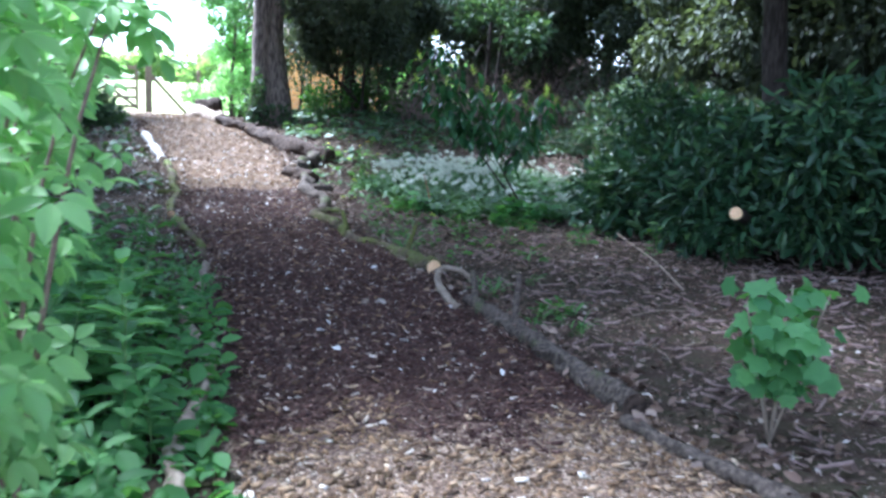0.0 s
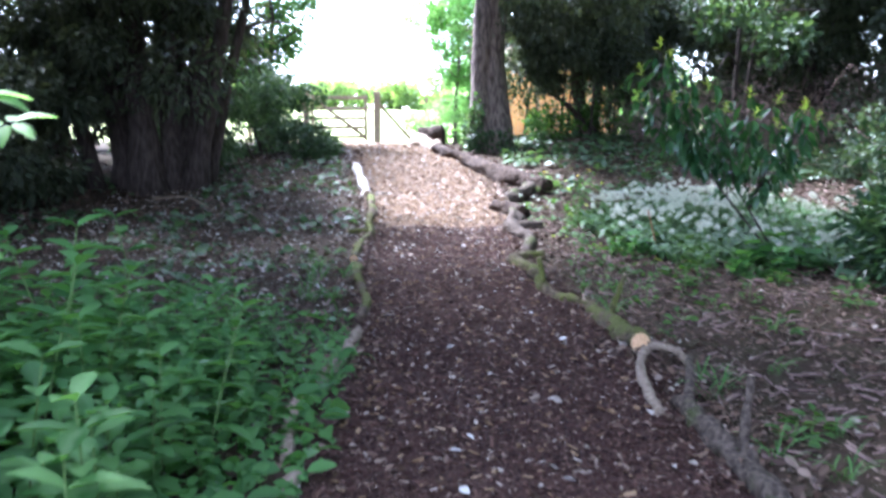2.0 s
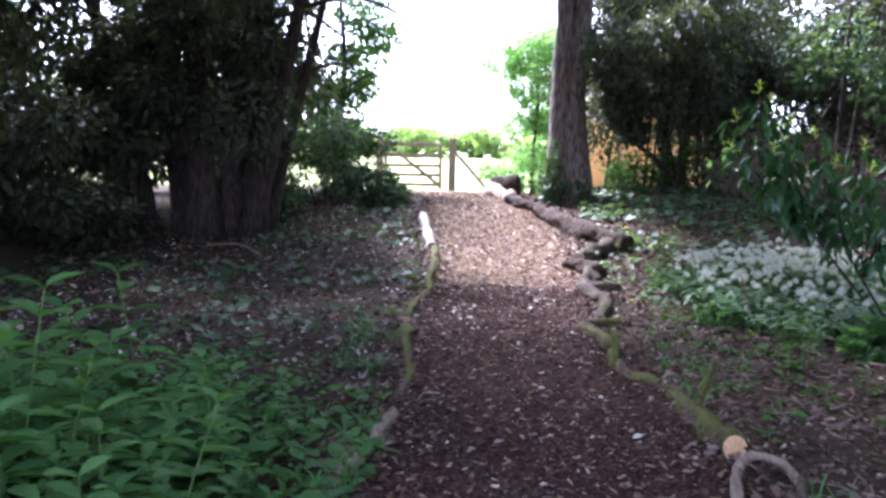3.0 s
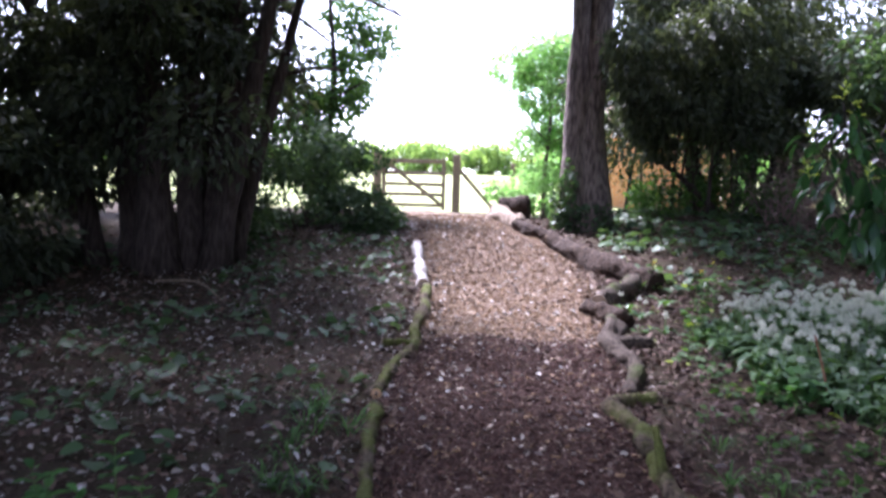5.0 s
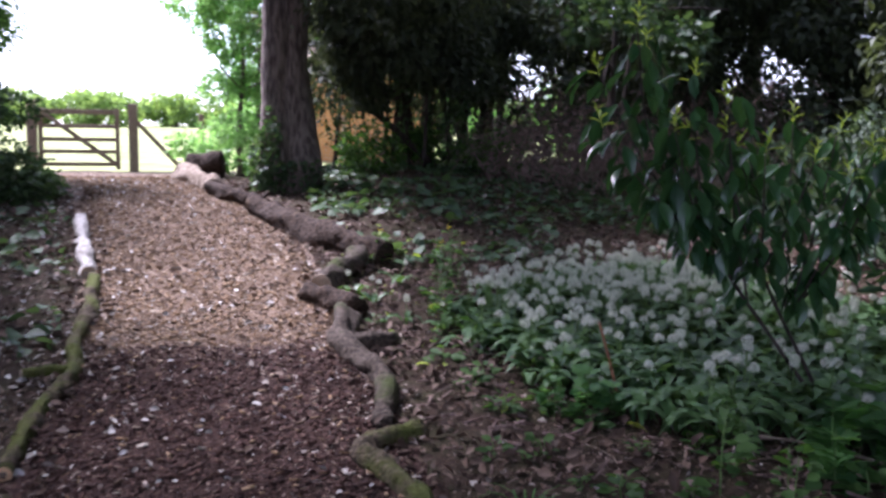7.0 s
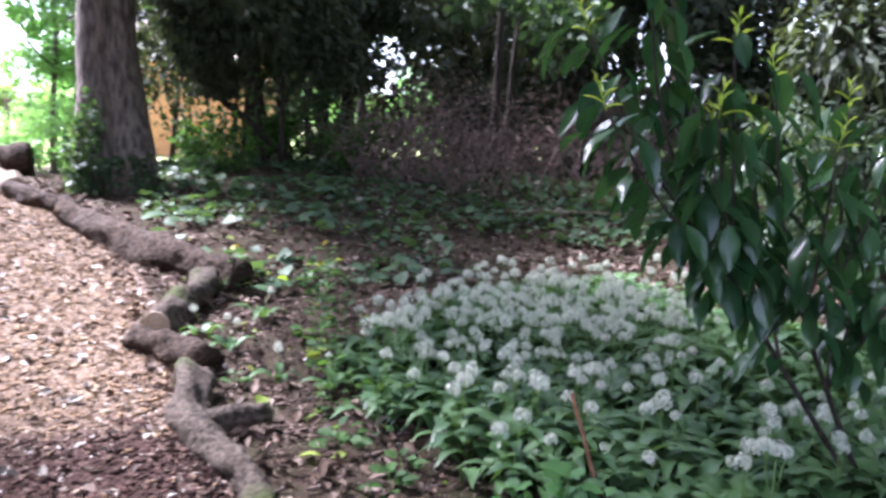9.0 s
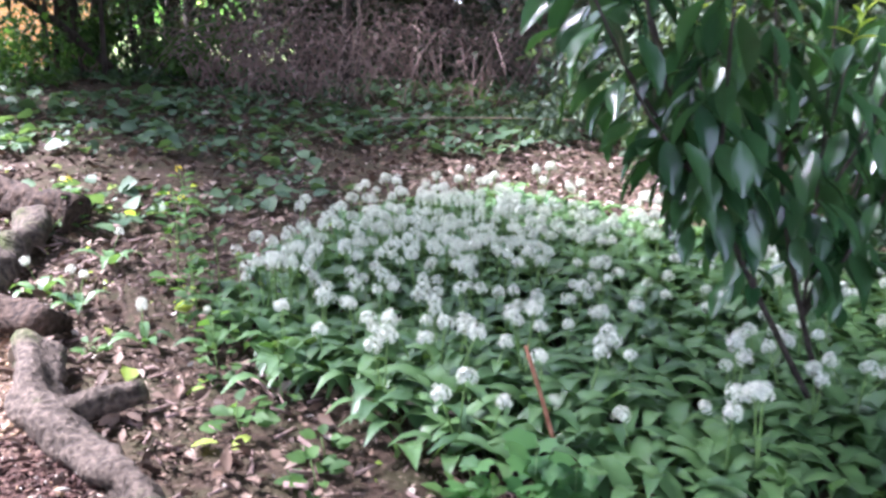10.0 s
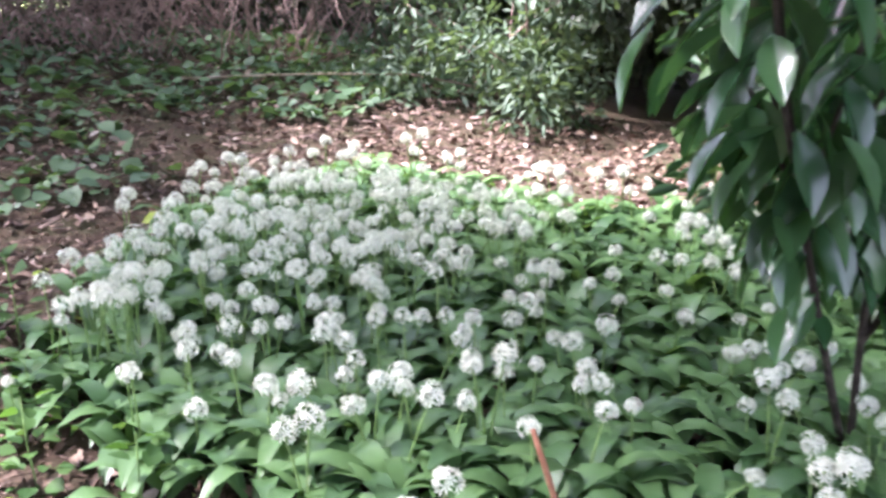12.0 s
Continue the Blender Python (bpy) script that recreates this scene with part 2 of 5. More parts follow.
def mesh_from(name, verts, tris, material, smooth=False):
    me = bpy.data.meshes.new(name)
    verts = np.asarray(verts, dtype=np.float32).reshape(-1, 3)
    tris = np.asarray(tris, dtype=np.int32).reshape(-1, 3)
    me.vertices.add(len(verts))
    me.vertices.foreach_set("co", verts.ravel())
    me.loops.add(tris.size)
    me.loops.foreach_set("vertex_index", tris.ravel())
    me.polygons.add(len(tris))
    me.polygons.foreach_set("loop_start", np.arange(0, tris.size, 3, dtype=np.int32))
    if smooth:
        me.polygons.foreach_set("use_smooth", np.ones(len(tris), dtype=bool))
    me.update(calc_edges=True)
    me.materials.append(material)
    return me


def child(ob, parent, label=""):
    ob.parent = parent
    return tagged(ob, label) if label else ob


def part(name, bm, material, parent=None, label="", smooth=True):
    """One mesh object from a bmesh, under a thing or a part."""
    me = bpy.data.meshes.new(name)
    for f in bm.faces:
        f.smooth = smooth
    bm.to_mesh(me)
    bm.free()
    me.materials.append(material)
    ob = new(name, me)
    return child(ob, parent, label) if parent else ob


def thing(name, at, label, category, group="", kind=""):
    """An empty at a thing's base."""
    ob = new(name)
    ob.location = at
    ob.empty_display_size = 0.1
    return tagged(ob, label, category, group, kind)


LEAF4 = (np.array([(0, 0, 0), (0.42, 0.5, 0.10), (1, 0, -0.12), (0.42, -0.5, 0.10)]), np.array([(0, 3, 2), (0, 2, 1)]))
LEAF8 = (np.array([(0, 0, 0), (0.22, 0.36, 0.08), (0.55, 0.5, 0.07), (0.83, 0.27, -0.03), (1, 0, -0.14), (0.83, -0.27, -0.03),
                   (0.55, -0.5, 0.07), (0.22, -0.36, 0.08), (0.5, 0, -0.02)]),
         np.array([(0, 8, 1), (1, 8, 2), (2, 8, 3), (3, 8, 4), (4, 8, 5), (5, 8, 6), (6, 8, 7), (7, 8, 0)]))


OVAL = (np.array([(0, 0, 0), (0.1, 0.2, 0.03), (0.28, 0.42, 0.07), (0.5, 0.5, 0.07), (0.72, 0.38, 0.02), (0.9, 0.16, -0.07), (1, 0, -0.13), (0.9, -0.16, -0.07),
                  (0.72, -0.38, 0.02), (0.5, -0.5, 0.07), (0.28, -0.42, 0.07), (0.1, -0.2, 0.03), (0.45, 0, 0.0)]),
        np.array([(k, 12, (k + 1) % 12) for k in range(12)]))


CURLED = (OVAL[0] * np.array([1, 1, 0]) + np.array([0, 0, 1]) * (0.55 * np.abs(OVAL[0][:, 1:2]) ** 1.5 + 0.22 * (OVAL[0][:, 0:1] - 0.5) ** 2), OVAL[1])


def palm():
    """A five-lobed leaf."""
    pts = [(0.0, 0.0, 0.0)]
    for i in range(11):
        a = radians(-130 + 26 * i)
        r = (0.60 if i % 2 == 0 else 0.45) * (1.15 - 0.28 * abs(a) / 2.3)
        pts.append((0.25 + r * math.cos(a) * 1.1, r * math.sin(a) * 1.1, -0.10 * r + (0.05 if i % 2 else -0.02)))
    return np.array(pts), np.array([(0, i, i + 1) for i in range(1, 11)])


LOBED = palm()


def leaves(name, at, axis, face, length, ratio, template, material):
    """Many leaves as one mesh: places, axes and facings as arrays."""
    tv, tf = template
    a = axis / (np.linalg.norm(axis, axis=1, keepdims=True) + 1e-9)
    s = np.cross(face, a)
    s /= np.linalg.norm(s, axis=1, keepdims=True) + 1e-9
    u = np.cross(a, s)
    L = np.broadcast_to(length, (len(at),))[:, None, None]
    v = at[:, None] + L * (tv[None, :, 0:1] * a[:, None] + tv[None, :, 1:2] * ratio * s[:, None] + tv[None, :, 2:3] * u[:, None])
    f = tf[None] + (np.arange(len(at)) * len(tv))[:, None, None]
    return mesh_from(name, v, f, material)


def leaf_parts(at, axis, face, length, ratio, template, material, parent, most=300):
    """Single leaves as parts of a plant, all on one mesh; those past the first 300 joined into one part."""
    tv, tf = template
    me = mesh_from("leaf", tv * np.array([1, ratio, 1]), tf, material, True)
    for k in range(min(most, len(at))):
        a = Vector(axis[k]).normalized()
        b = Vector(face[k]).cross(a).normalized()
        m = Matrix((a, b, a.cross(b))).transposed().to_4x4()
        m.translation = at[k]
        o = new("leaf", me)
        o.parent = parent
        o.matrix_basis = m @ Matrix.Scale(float(length[k]), 4)
    if len(at) > most:
        o = new("foliage", leaves("foliage", at[most:], axis[most:], face[most:], length[most:], ratio, template, material))
        o.parent = parent
        tagged(o, kind="stuff")


def ball_points(clumps, per, shell=0.5):
    """Points scattered in ellipsoid clumps, denser towards their skins."""
    out, way = [], []
    for (cx, cy, cz, rx, ry, rz) in clumps:
        d = rng.normal(size=(per, 3))
        d /= np.linalg.norm(d, axis=1, keepdims=True)
        r = shell + (1 - shell) * rng.random((per, 1)) ** 0.6
        r *= 1 + 0.12 * rng.normal(size=(per, 1))
        out.append(np.array([cx, cy, cz]) + d * r * np.array([rx, ry, rz]))
        way.append(d)
    return np.concatenate(out), np.concatenate(way)


def foliage(name, clumps, per, size, ratio, material, template=LEAF4, droop=0.5, shell=0.5, up=0.5, keep=None):
    at, way = ball_points(clumps, per, shell)
    if keep is not None:
        ok = keep(at)
        at, way = at[ok], way[ok]
    n = len(at)
    axis = way + rng.normal(size=(n, 3)) * 0.7 + np.array([0, 0, -droop])
    face = rng.normal(size=(n, 3)) * 0.6 + np.array([0, 0, up]) + way * 0.4
    length = size * (0.6 + 0.8 * rng.random(n))
    return leaves(name, at, axis, face, length, ratio, template, material)


def tube_into(bm, pts, radii, sides=9, rough=0.12, cap=True, seed=0.0):
    """A bent, uneven round limb through pts."""
    pts = [Vector(p) for p in pts]
    rings, ref = [], Vector((0.31, 0.17, 0.93))
    for i, p in enumerate(pts):
        d = (pts[min(i + 1, len(pts) - 1)] - pts[max(i - 1, 0)]).normalized()
        if abs(d.dot(ref)) > 0.95:
            ref = Vector((0.9, 0.2, -0.3))
        s = d.cross(ref).normalized()
        u = s.cross(d)
        ref = u
        ring = []
        for k in range(sides):
            a = 2 * math.pi * k / sides
            q = s * math.cos(a) + u * math.sin(a)
            f = 0.35 / max(radii[i], 0.02)
            w = 1 + rough * (1.5 * noise.noise((p + q * radii[i] * 2) * f + Vector((seed, 0, 0))) + 0.7 * noise.noise((p + q * radii[i]) * f * 3.3 + Vector((0, seed, 0))))
            ring.append(bm.verts.new(p + q * radii[i] * w))
        rings.append(ring)
    for r0, r1 in zip(rings, rings[1:]):
        for k in range(sides):
            bm.faces.new((r0[k], r0[(k + 1) % sides], r1[(k + 1) % sides], r1[k]))
    if cap:
        bm.faces.new(rings[0][::-1])
        bm.faces.new(rings[-1])
    return rings


def curve_points(pts, step):
    """Catmull-Rom through pts, about step apart."""
    pts = [Vector(p) for p in pts]
    ext = [2 * pts[0] - pts[1], *pts, 2 * pts[-1] - pts[-2]]
    out = []
    for i in range(1, len(ext) - 2):
        p0, p1, p2, p3 = ext[i - 1:i + 3]
        k = max(1, int((p2 - p1).length / step))
        for j in range(k):
            t = j / k
            out.append(0.5 * ((2 * p1) + (p2 - p0) * t + (2 * p0 - 5 * p1 + 4 * p2 - p3) * t * t + (3 * p1 - p0 - 3 * p2 + p3) * t ** 3))
    return out + [pts[-1]]


def tapered(pts, r0, r1):
    k = len(pts) - 1
    return [r0 + (r1 - r0) * i / k for i in range(k + 1)]


def beam_into(bm, a, b, w, h, up=(0, 0, 1), bev=0.006):
    """A squared timber from a to b with eased edges."""
    a, b = Vector(a), Vector(b)
    d = (b - a).normalized()
    up = Vector(up)
    if abs(d.dot(up)) > 0.95:
        up = Vector((0, 1, 0))
    s = d.cross(up).normalized()
    u = s.cross(d)
    m = Matrix((s, d, u)).transposed().to_4x4()
    m.translation = (a + b) / 2
    r = bmesh.ops.create_cube(bm, size=1, matrix=m @ Matrix.Diagonal((w, (b - a).length, h, 1)))
    edges = {e for v in r["verts"] for e in v.link_edges}
    bmesh.ops.bevel(bm, geom=list(edges), offset=bev, segments=1, affect="EDGES")


# ---------------------------------------------------------------- ground and path


def spread(lo, hi, step, far):
    a = list(np.arange(lo, hi + 1e-6, step))
    out_hi, out_lo, d = [], [], step
    x = hi
    while x < far:
        d *= 1.5
        x += d
        out_hi.append(x)
    d, x = step, lo
    while x > -far:
        d *= 1.5
        x -= d
        out_lo.append(x)
    return np.array(out_lo[::-1] + a + out_hi)


def build_ground():
    xs, ys = spread(-6, 12, 0.16, 900), spread(-3, 27, 0.16, 900)
    v = [(x, y, height(x, y)) for y in ys for x in xs]
    nx = len(xs)
    i = np.arange(len(ys) - 1)[:, None] * nx + np.arange(nx - 1)[None]
    i = i.ravel()
    t = np.concatenate([np.stack([i, i + 1, i + nx + 1], 1), np.stack([i, i + nx + 1, i + nx], 1)])
    tagged(new("ground", mesh_from("ground", v, t, SOIL, True)), "brown leaf-strewn woodland soil running into bright meadow grass", "ground", kind="structure")


def build_path():
    ys, k = np.arange(-5, 22.6, 0.12), 16
    v = []
    for y in ys:
        a, b = left_edge(y) - 0.12, right_edge(y) + 0.1
        for j in range(k + 1):
            s = j / k
            x = a + (b - a) * s + 0.05 * noise.noise((y * 2.2, s * 3, 1)) * (1 if j in (0, k) else 0)
            v.append((x, y, height(x, y) + 0.022 * (1 - (2 * s - 1) ** 6) - 0.004 + 0.008 * noise.noise((x * 5, y * 5, 0))))
    i = (np.arange(len(ys) - 1)[:, None] * (k + 1) + np.arange(k)[None]).ravel()
    t = np.concatenate([np.stack([i, i + 1, i + k + 2], 1), np.stack([i, i + k + 2, i + k + 1], 1)])
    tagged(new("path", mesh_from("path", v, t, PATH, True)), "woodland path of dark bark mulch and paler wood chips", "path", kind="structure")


def flat_bits(name, n, xr, yr, size, ratio, material, lift, keep, tilt=0.35, template=LEAF4):
    pts = []
    while len(pts) < n:
        x, y = rng.uniform(*xr), rng.uniform(*yr)
        if keep(x, y):
            pts.append((x, y, height(x, y) + lift))
    at = np.array(pts)
    ang = rng.uniform(0, 2 * math.pi, n)
    axis = np.stack([np.cos(ang), np.sin(ang), rng.normal(size=n) * tilt * 0.6], 1)
    face = np.stack([rng.normal(size=n) * tilt, rng.normal(size=n) * tilt, np.ones(n)], 1)
    return leaves(name, at, axis, face, size * (0.35 + rng.random(n) ** 2.5 * 1.7), ratio, template, material)


def on_path(x, y):
    return left_edge(y) + 0.02 < x < right_edge(y) - 0.02


CHIP = (np.array([(0, 0.4, 0), (1, 0.5, 0.03), (0.95, -0.45, 0.0), (0.05, -0.5, 0.04), (0.06, 0.36, -0.09), (0.94, 0.44, -0.09), (0.9, -0.4, -0.09), (0.1, -0.44, -0.09)]),
        np.array([(0, 3, 2), (0, 2, 1), (0, 1, 5), (0, 5, 4), (1, 2, 6), (1, 6, 5), (2, 3, 7), (2, 7, 6), (3, 0, 4), (3, 4, 7)]))


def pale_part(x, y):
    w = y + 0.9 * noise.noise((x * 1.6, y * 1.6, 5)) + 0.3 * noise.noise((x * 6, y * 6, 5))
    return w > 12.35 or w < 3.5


def build_scatter():
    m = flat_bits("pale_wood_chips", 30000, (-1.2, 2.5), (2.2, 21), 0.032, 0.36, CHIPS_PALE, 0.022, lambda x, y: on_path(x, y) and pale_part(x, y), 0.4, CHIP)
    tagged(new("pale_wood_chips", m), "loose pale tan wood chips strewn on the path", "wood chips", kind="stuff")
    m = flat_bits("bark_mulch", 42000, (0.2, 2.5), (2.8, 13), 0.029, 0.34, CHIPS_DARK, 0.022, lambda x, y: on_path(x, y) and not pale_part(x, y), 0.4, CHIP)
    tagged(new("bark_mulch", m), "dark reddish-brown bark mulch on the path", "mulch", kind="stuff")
    m = flat_bits("stray_chips", 2200, (-0.2, 2.5), (2.8, 14), 0.03, 0.4, CHIPS_PALE, 0.03, on_path, 0.4, CHIP)
    tagged(new("stray_chips", m), "single pale wood chips lying on dark mulch", "wood chips", kind="stuff")
    m = flat_bits("leaf_litter", 50000, (-4, 9.5), (2, 20), 0.044, 0.55, LITTER, 0.018, lambda x, y: not on_path(x, y), 0.45)
    tagged(new("leaf_litter", m), "dry brown and silvery fallen leaves on the soil", "leaf litter", kind="stuff")
    m = flat_bits("path_leaves", 900, (-0.2, 2.4), (3, 20), 0.042, 0.5, LITTER, 0.035, on_path, 0.5)
    tagged(new("path_leaves", m), "pale fallen leaves scattered on the path", "leaf litter", kind="stuff")


def build_leaf_drifts():
    m = flat_bits("bleached_leaves", 5800, (-3.5, 2.5), (4, 20), 0.038, 0.5, PALE_LEAF, 0.03, lambda x, y: on_path(x, y) and rng.random() < 0.12 + 0.6 * ease(8.5, 12.5, y) or (x < left_edge(y) and y > 8), 0.6, CURLED)
    tagged(new("bleached_leaves", m), "bleached pale leaves scattered on path and soil", "leaf litter", kind="stuff")
    m = flat_bits("curled_leaves", 8000, (2.4, 9.0), (9.5, 17.5), 0.052, 0.5, LITTER, 0.03, lambda x, y: not on_path(x, y) and not in_garlic(x, y, 0.9), 0.9, CURLED)
    tagged(new("curled_leaves", m), "curled brown leaves drifted on the bank", "leaf litter", kind="stuff")
    m = flat_bits("curled_leaves", 3600, (-4.5, 0.5), (7.5, 17.5), 0.055, 0.55, LITTER, 0.03, lambda x, y: x < left_edge(y) - 0.05, 0.9, LEAF8)
    tagged(new("leaf_drift", m), "dark curled leaves under the yew", "leaf litter", kind="stuff")


build_ground()
build_path()
build_scatter()

# ---------------------------------------------------------------- trees


def clumps_in(x, y, z0, z1, radius, count, size, flat=0.7):
    out = []
    for _ in range(count):
        a, r = rng.uniform(0, 2 * math.pi), radius * math.sqrt(rng.random())
        z = rng.uniform(z0, z1)
        s = size * rng.uniform(0.6, 1.3)
        out.append((x + r * math.cos(a), y + r * math.sin(a), z, s, s, s * flat))
    return out


def tree(x, y, name, label, stems, bark, clumps, per, size, ratio, material, template=LEAF4, droop=0.5, limbs=6, extra=None):
    """stems: list of (dx, dy, top_dx, top_dy, height, r0)."""
    z = height(x, y) - 0.05
    t = thing(name, (x, y, z), label, "tree", "woodland trees")
    for (dx, dy, tx, ty, h, r0) in stems:
        bm = bmesh.new()
        pts = [(dx, dy, -0.1), (dx * 1.0 + tx * 0.05, dy + ty * 0.05, h * 0.06)]
        for s in (0.25, 0.5, 0.75, 1.0):
            pts.append((dx + tx * s + rng.normal() * 0.06, dy + ty * s + rng.normal() * 0.06, h * s))
        cp = curve_points(pts, 0.35)
        rad = [max(0.02, r0 * (1.0 - 0.8 * i / len(cp)) * (1 + 0.55 * math.exp(-i * 0.9))) for i in range(len(cp))]
        tube_into(bm, cp, rad, 12, 0.16, seed=dx * 7 + x)
        for _ in range(limbs):
            k = rng.integers(len(cp) // 3, len(cp) - 1)
            a = rng.uniform(0, 2 * math.pi)
            L = rng.uniform(0.8, 2.0)
            p = cp[k]
            e = [p, p + Vector((math.cos(a) * L * 0.5, math.sin(a) * L * 0.5, 0.15)), p + Vector((math.cos(a) * L, math.sin(a) * L, rng.uniform(-0.3, 0.5)))]
            q = curve_points(e, 0.3)
            tube_into(bm, q, tapered(q, rad[k] * 0.45, 0.012), 6, 0.1)
        part("trunk", bm, bark, t)
    me = foliage("crown", [(c[0] - x, c[1] - y, c[2] - z, *c[3:]) for c in clumps], per, size, ratio, material, template, droop, keep=lambda p: light_gap(p, (x, y, z)))
    child(new("crown", me), t)
    return t


def light_gap(p, base):
    """The thin places in the wood's edge: towards the meadow and towards the brick outbuilding."""
    w = p + np.array(base)
    meadow = (np.abs(w[:, 0] - 1.3 - (w[:, 1] - 7) * 0.345) < 0.3) & (np.abs(w[:, 2] - 2.0) < 0.32) & (w[:, 1] > 15.5)
    brick = (w[:, 0] > 1.2 + (w[:, 1] - 5.8) * 0.14) & (w[:, 0] < 1.2 + (w[:, 1] - 5.8) * 0.235) & (np.abs(w[:, 2] - 2.05) < 0.5) & (w[:, 1] > 15.5)
    return (~meadow | (rng.random(len(w)) < 0.3)) & (~brick | (rng.random(len(w)) < 0.85))


def build_trees():
    # many-stemmed yew beside the path
    st = [(-0.5, 0, -0.9, 0.3, 7, 0.2), (-0.15, -0.3, -0.3, -0.3, 8, 0.22), (0.35, 0.1, 0.5, 0.1, 7, 0.2), (0.1, 0.5, 0.3, 0.6, 7, 0.16), (-0.9, -0.3, -1.6, -0.4, 6, 0.12),
          (0.5, -0.2, 1.25, 0.1, 6.5, 0.15), (0.15, -0.1, 0.1, 0, 7, 0.17), (-0.4, 0.4, -0.7, 0.5, 7, 0.14), (0.62, 0.15, 1.6, 0.3, 6.5, 0.1)]
    # last three clump groups: unseen canopy added over the path to block light
    cl = clumps_in(-4.4, 14.6, 1.7, 7.5, 2.3, 40, 0.75) + clumps_in(-4.9, 14.0, 0.5, 2.2, 1.6, 26, 0.5) + clumps_in(-2.9, 15.9, 2.0, 7.0, 1.1, 24, 0.6) + clumps_in(-5.2, 12.4, 2.5, 5.5, 1.2, 16, 0.7) + clumps_in(-3.1, 11.4, 3.5, 5.4, 1.5, 22, 0.7) + clumps_in(-3.3, 14.2, 2.3, 4.2, 1.2, 10, 0.5) + clumps_in(-1.3, 11, 4.9, 7.6, 2.6, 46, 0.9) + clumps_in(1.9, 14.0, 5.0, 7.2, 1.7, 26, 0.8) + clumps_in(1.2, 9.8, 4.9, 7.4, 1.6, 22, 0.9)
    tree(-2.8, 15.2, "yew_tree", "old many-stemmed yew with dark bark and needles", st, BARK_DARK, cl, 420, 0.13, 0.45, YEW, droop=0.9, limbs=3)
    # twin trunk at the top of the rise
    st = [(-0.17, 0.02, 0.1, 0, 8.5, 0.215), (0.14, -0.03, 0.0, 0.05, 8.5, 0.245)]
    # the last clumps hang almost out of view, added to shade the rise
    cl = clumps_in(4.0, 18.6, 3.0, 5.8, 1.4, 21, 0.7) + clumps_in(3.7, 18.6, 2.3, 3.6, 0.6, 14, 0.42) + clumps_in(3.9, 20.3, 2.8, 5.4, 1.0, 13, 0.6) + clumps_in(1.9, 18.6, 4.6, 7.5, 0.6, 6, 0.45) + clumps_in(1.9, 16.6, 5.5, 7.3, 1.3, 20, 0.75)
    tw = tree(2.5, 18.3, "twin_trunk_tree", "tall tree with two fused grey-brown trunks and ivy at its foot", st, BARK_GREY, cl, 420, 0.13, 0.4, YEW, droop=1.2, limbs=0)
    iv = foliage("ivy", [(-0.3, -0.3, 0.5, 0.12, 0.1, 0.55), (-0.4, -0.1, 0.35, 0.13, 0.2, 0.45), (0.1, -0.36, 0.2, 0.3, 0.1, 0.25)], 260, 0.07, 0.9, IVY, LEAF8)
    child(new("ivy", iv), tw, "dark ivy climbing the trunk")
    # dark evergreens behind the flower bank
    rows = [(4.7, 20.6, 1.5, 2.2, 44, 0.14), (5.9, 21.3, 1.0, 1.5, 40, 0.1), (7.9, 20.3, 1.3, 1.3, 50, 0.12), (9.4, 19.4, 1.6, 1.0, 56, 0.12), (11.2, 17.4, 1.8, 0.9, 60, 0.18),
            (12.0, 14.0, 2.0, 0.8, 60, 0.18), (12.4, 10.4, 2.2, 0.8, 60, 0.2), (8.8, 18.6, 1.2, 2.6, 34, 0.13), (12.0, 6.4, 2.3, 1.0, 60, 0.2), (10.9, 12.2, 1.8, 1.0, 60, 0.16), (10.6, 14.8, 1.4, 0.8, 50, 0.14), (10.4, 17.4, 1.2, 0.8, 44, 0.12), (14.0, 8.0, 2.3, 1.0, 56, 0.2), (14.5, 12.5, 2.3, 1.0, 56, 0.2), (7.2, 23.8, 2.0, 3.0, 40, 0.14), (10.0, 22.8, 2.0, 1.4, 50, 0.14)]
    for i, (x, y, R, z0, n, r) in enumerate(rows):
        st = [(0, 0, rng.normal() * 0.3, rng.normal() * 0.3, 8, r), (0.3, 0.2, 0.6, 0.3, 7, r * 0.7)]
        tree(x, y, "evergreen_tree", "dark evergreen tree with drooping dense foliage", st, BARK_DARK, clumps_in(x, y, z0 + 0.3, 5.3 if y > 16 and x < 7.5 else 7.0, R, int(n * (0.76 if y > 16 else 0.9)), 0.72), 280 if y > 16 else 400, 0.15 if y > 16 else 0.17, 0.46, YEW, droop=0.9)
    # trees on the path's dark side; unseen ones behind its start added to shade
    rows = [(-5.6, 9.5, 2.0, 0.6, 38, 0.2), (-6.4, 12.5, 1.9, 0.6, 38, 0.2), (-5.4, 18.0, 1.8, 1.2, 28, 0.2), (-7.0, 5.5, 1.8, 0.8, 50, 0.2), (-4.2, 20.5, 1.6, 1.6, 24, 0.16),
            (3.6, -6.4, 2.6, 1.6, 50, 0.2), (8.0, -1.4, 2.4, 1.2, 54, 0.2), (10.4, 2.2, 2.3, 0.8, 56, 0.2), (12.6, -1.8, 2.4, 0.8, 54, 0.2), (7.6, -5.8, 2.5, 0.9, 54, 0.2), (14.2, 3.6, 2.4, 0.8, 54, 0.2), (-9.0, 8.6, 2.3, 0.6, 54, 0.2), (-8.8, 13.6, 2.4, 0.5, 56, 0.2), (-7.8, 17.8, 2.2, 0.5, 50, 0.18), (11.8, 21.6, 2.3, 0.7, 56, 0.2), (14.6, 17.6, 2.4, 0.7, 54, 0.2)]
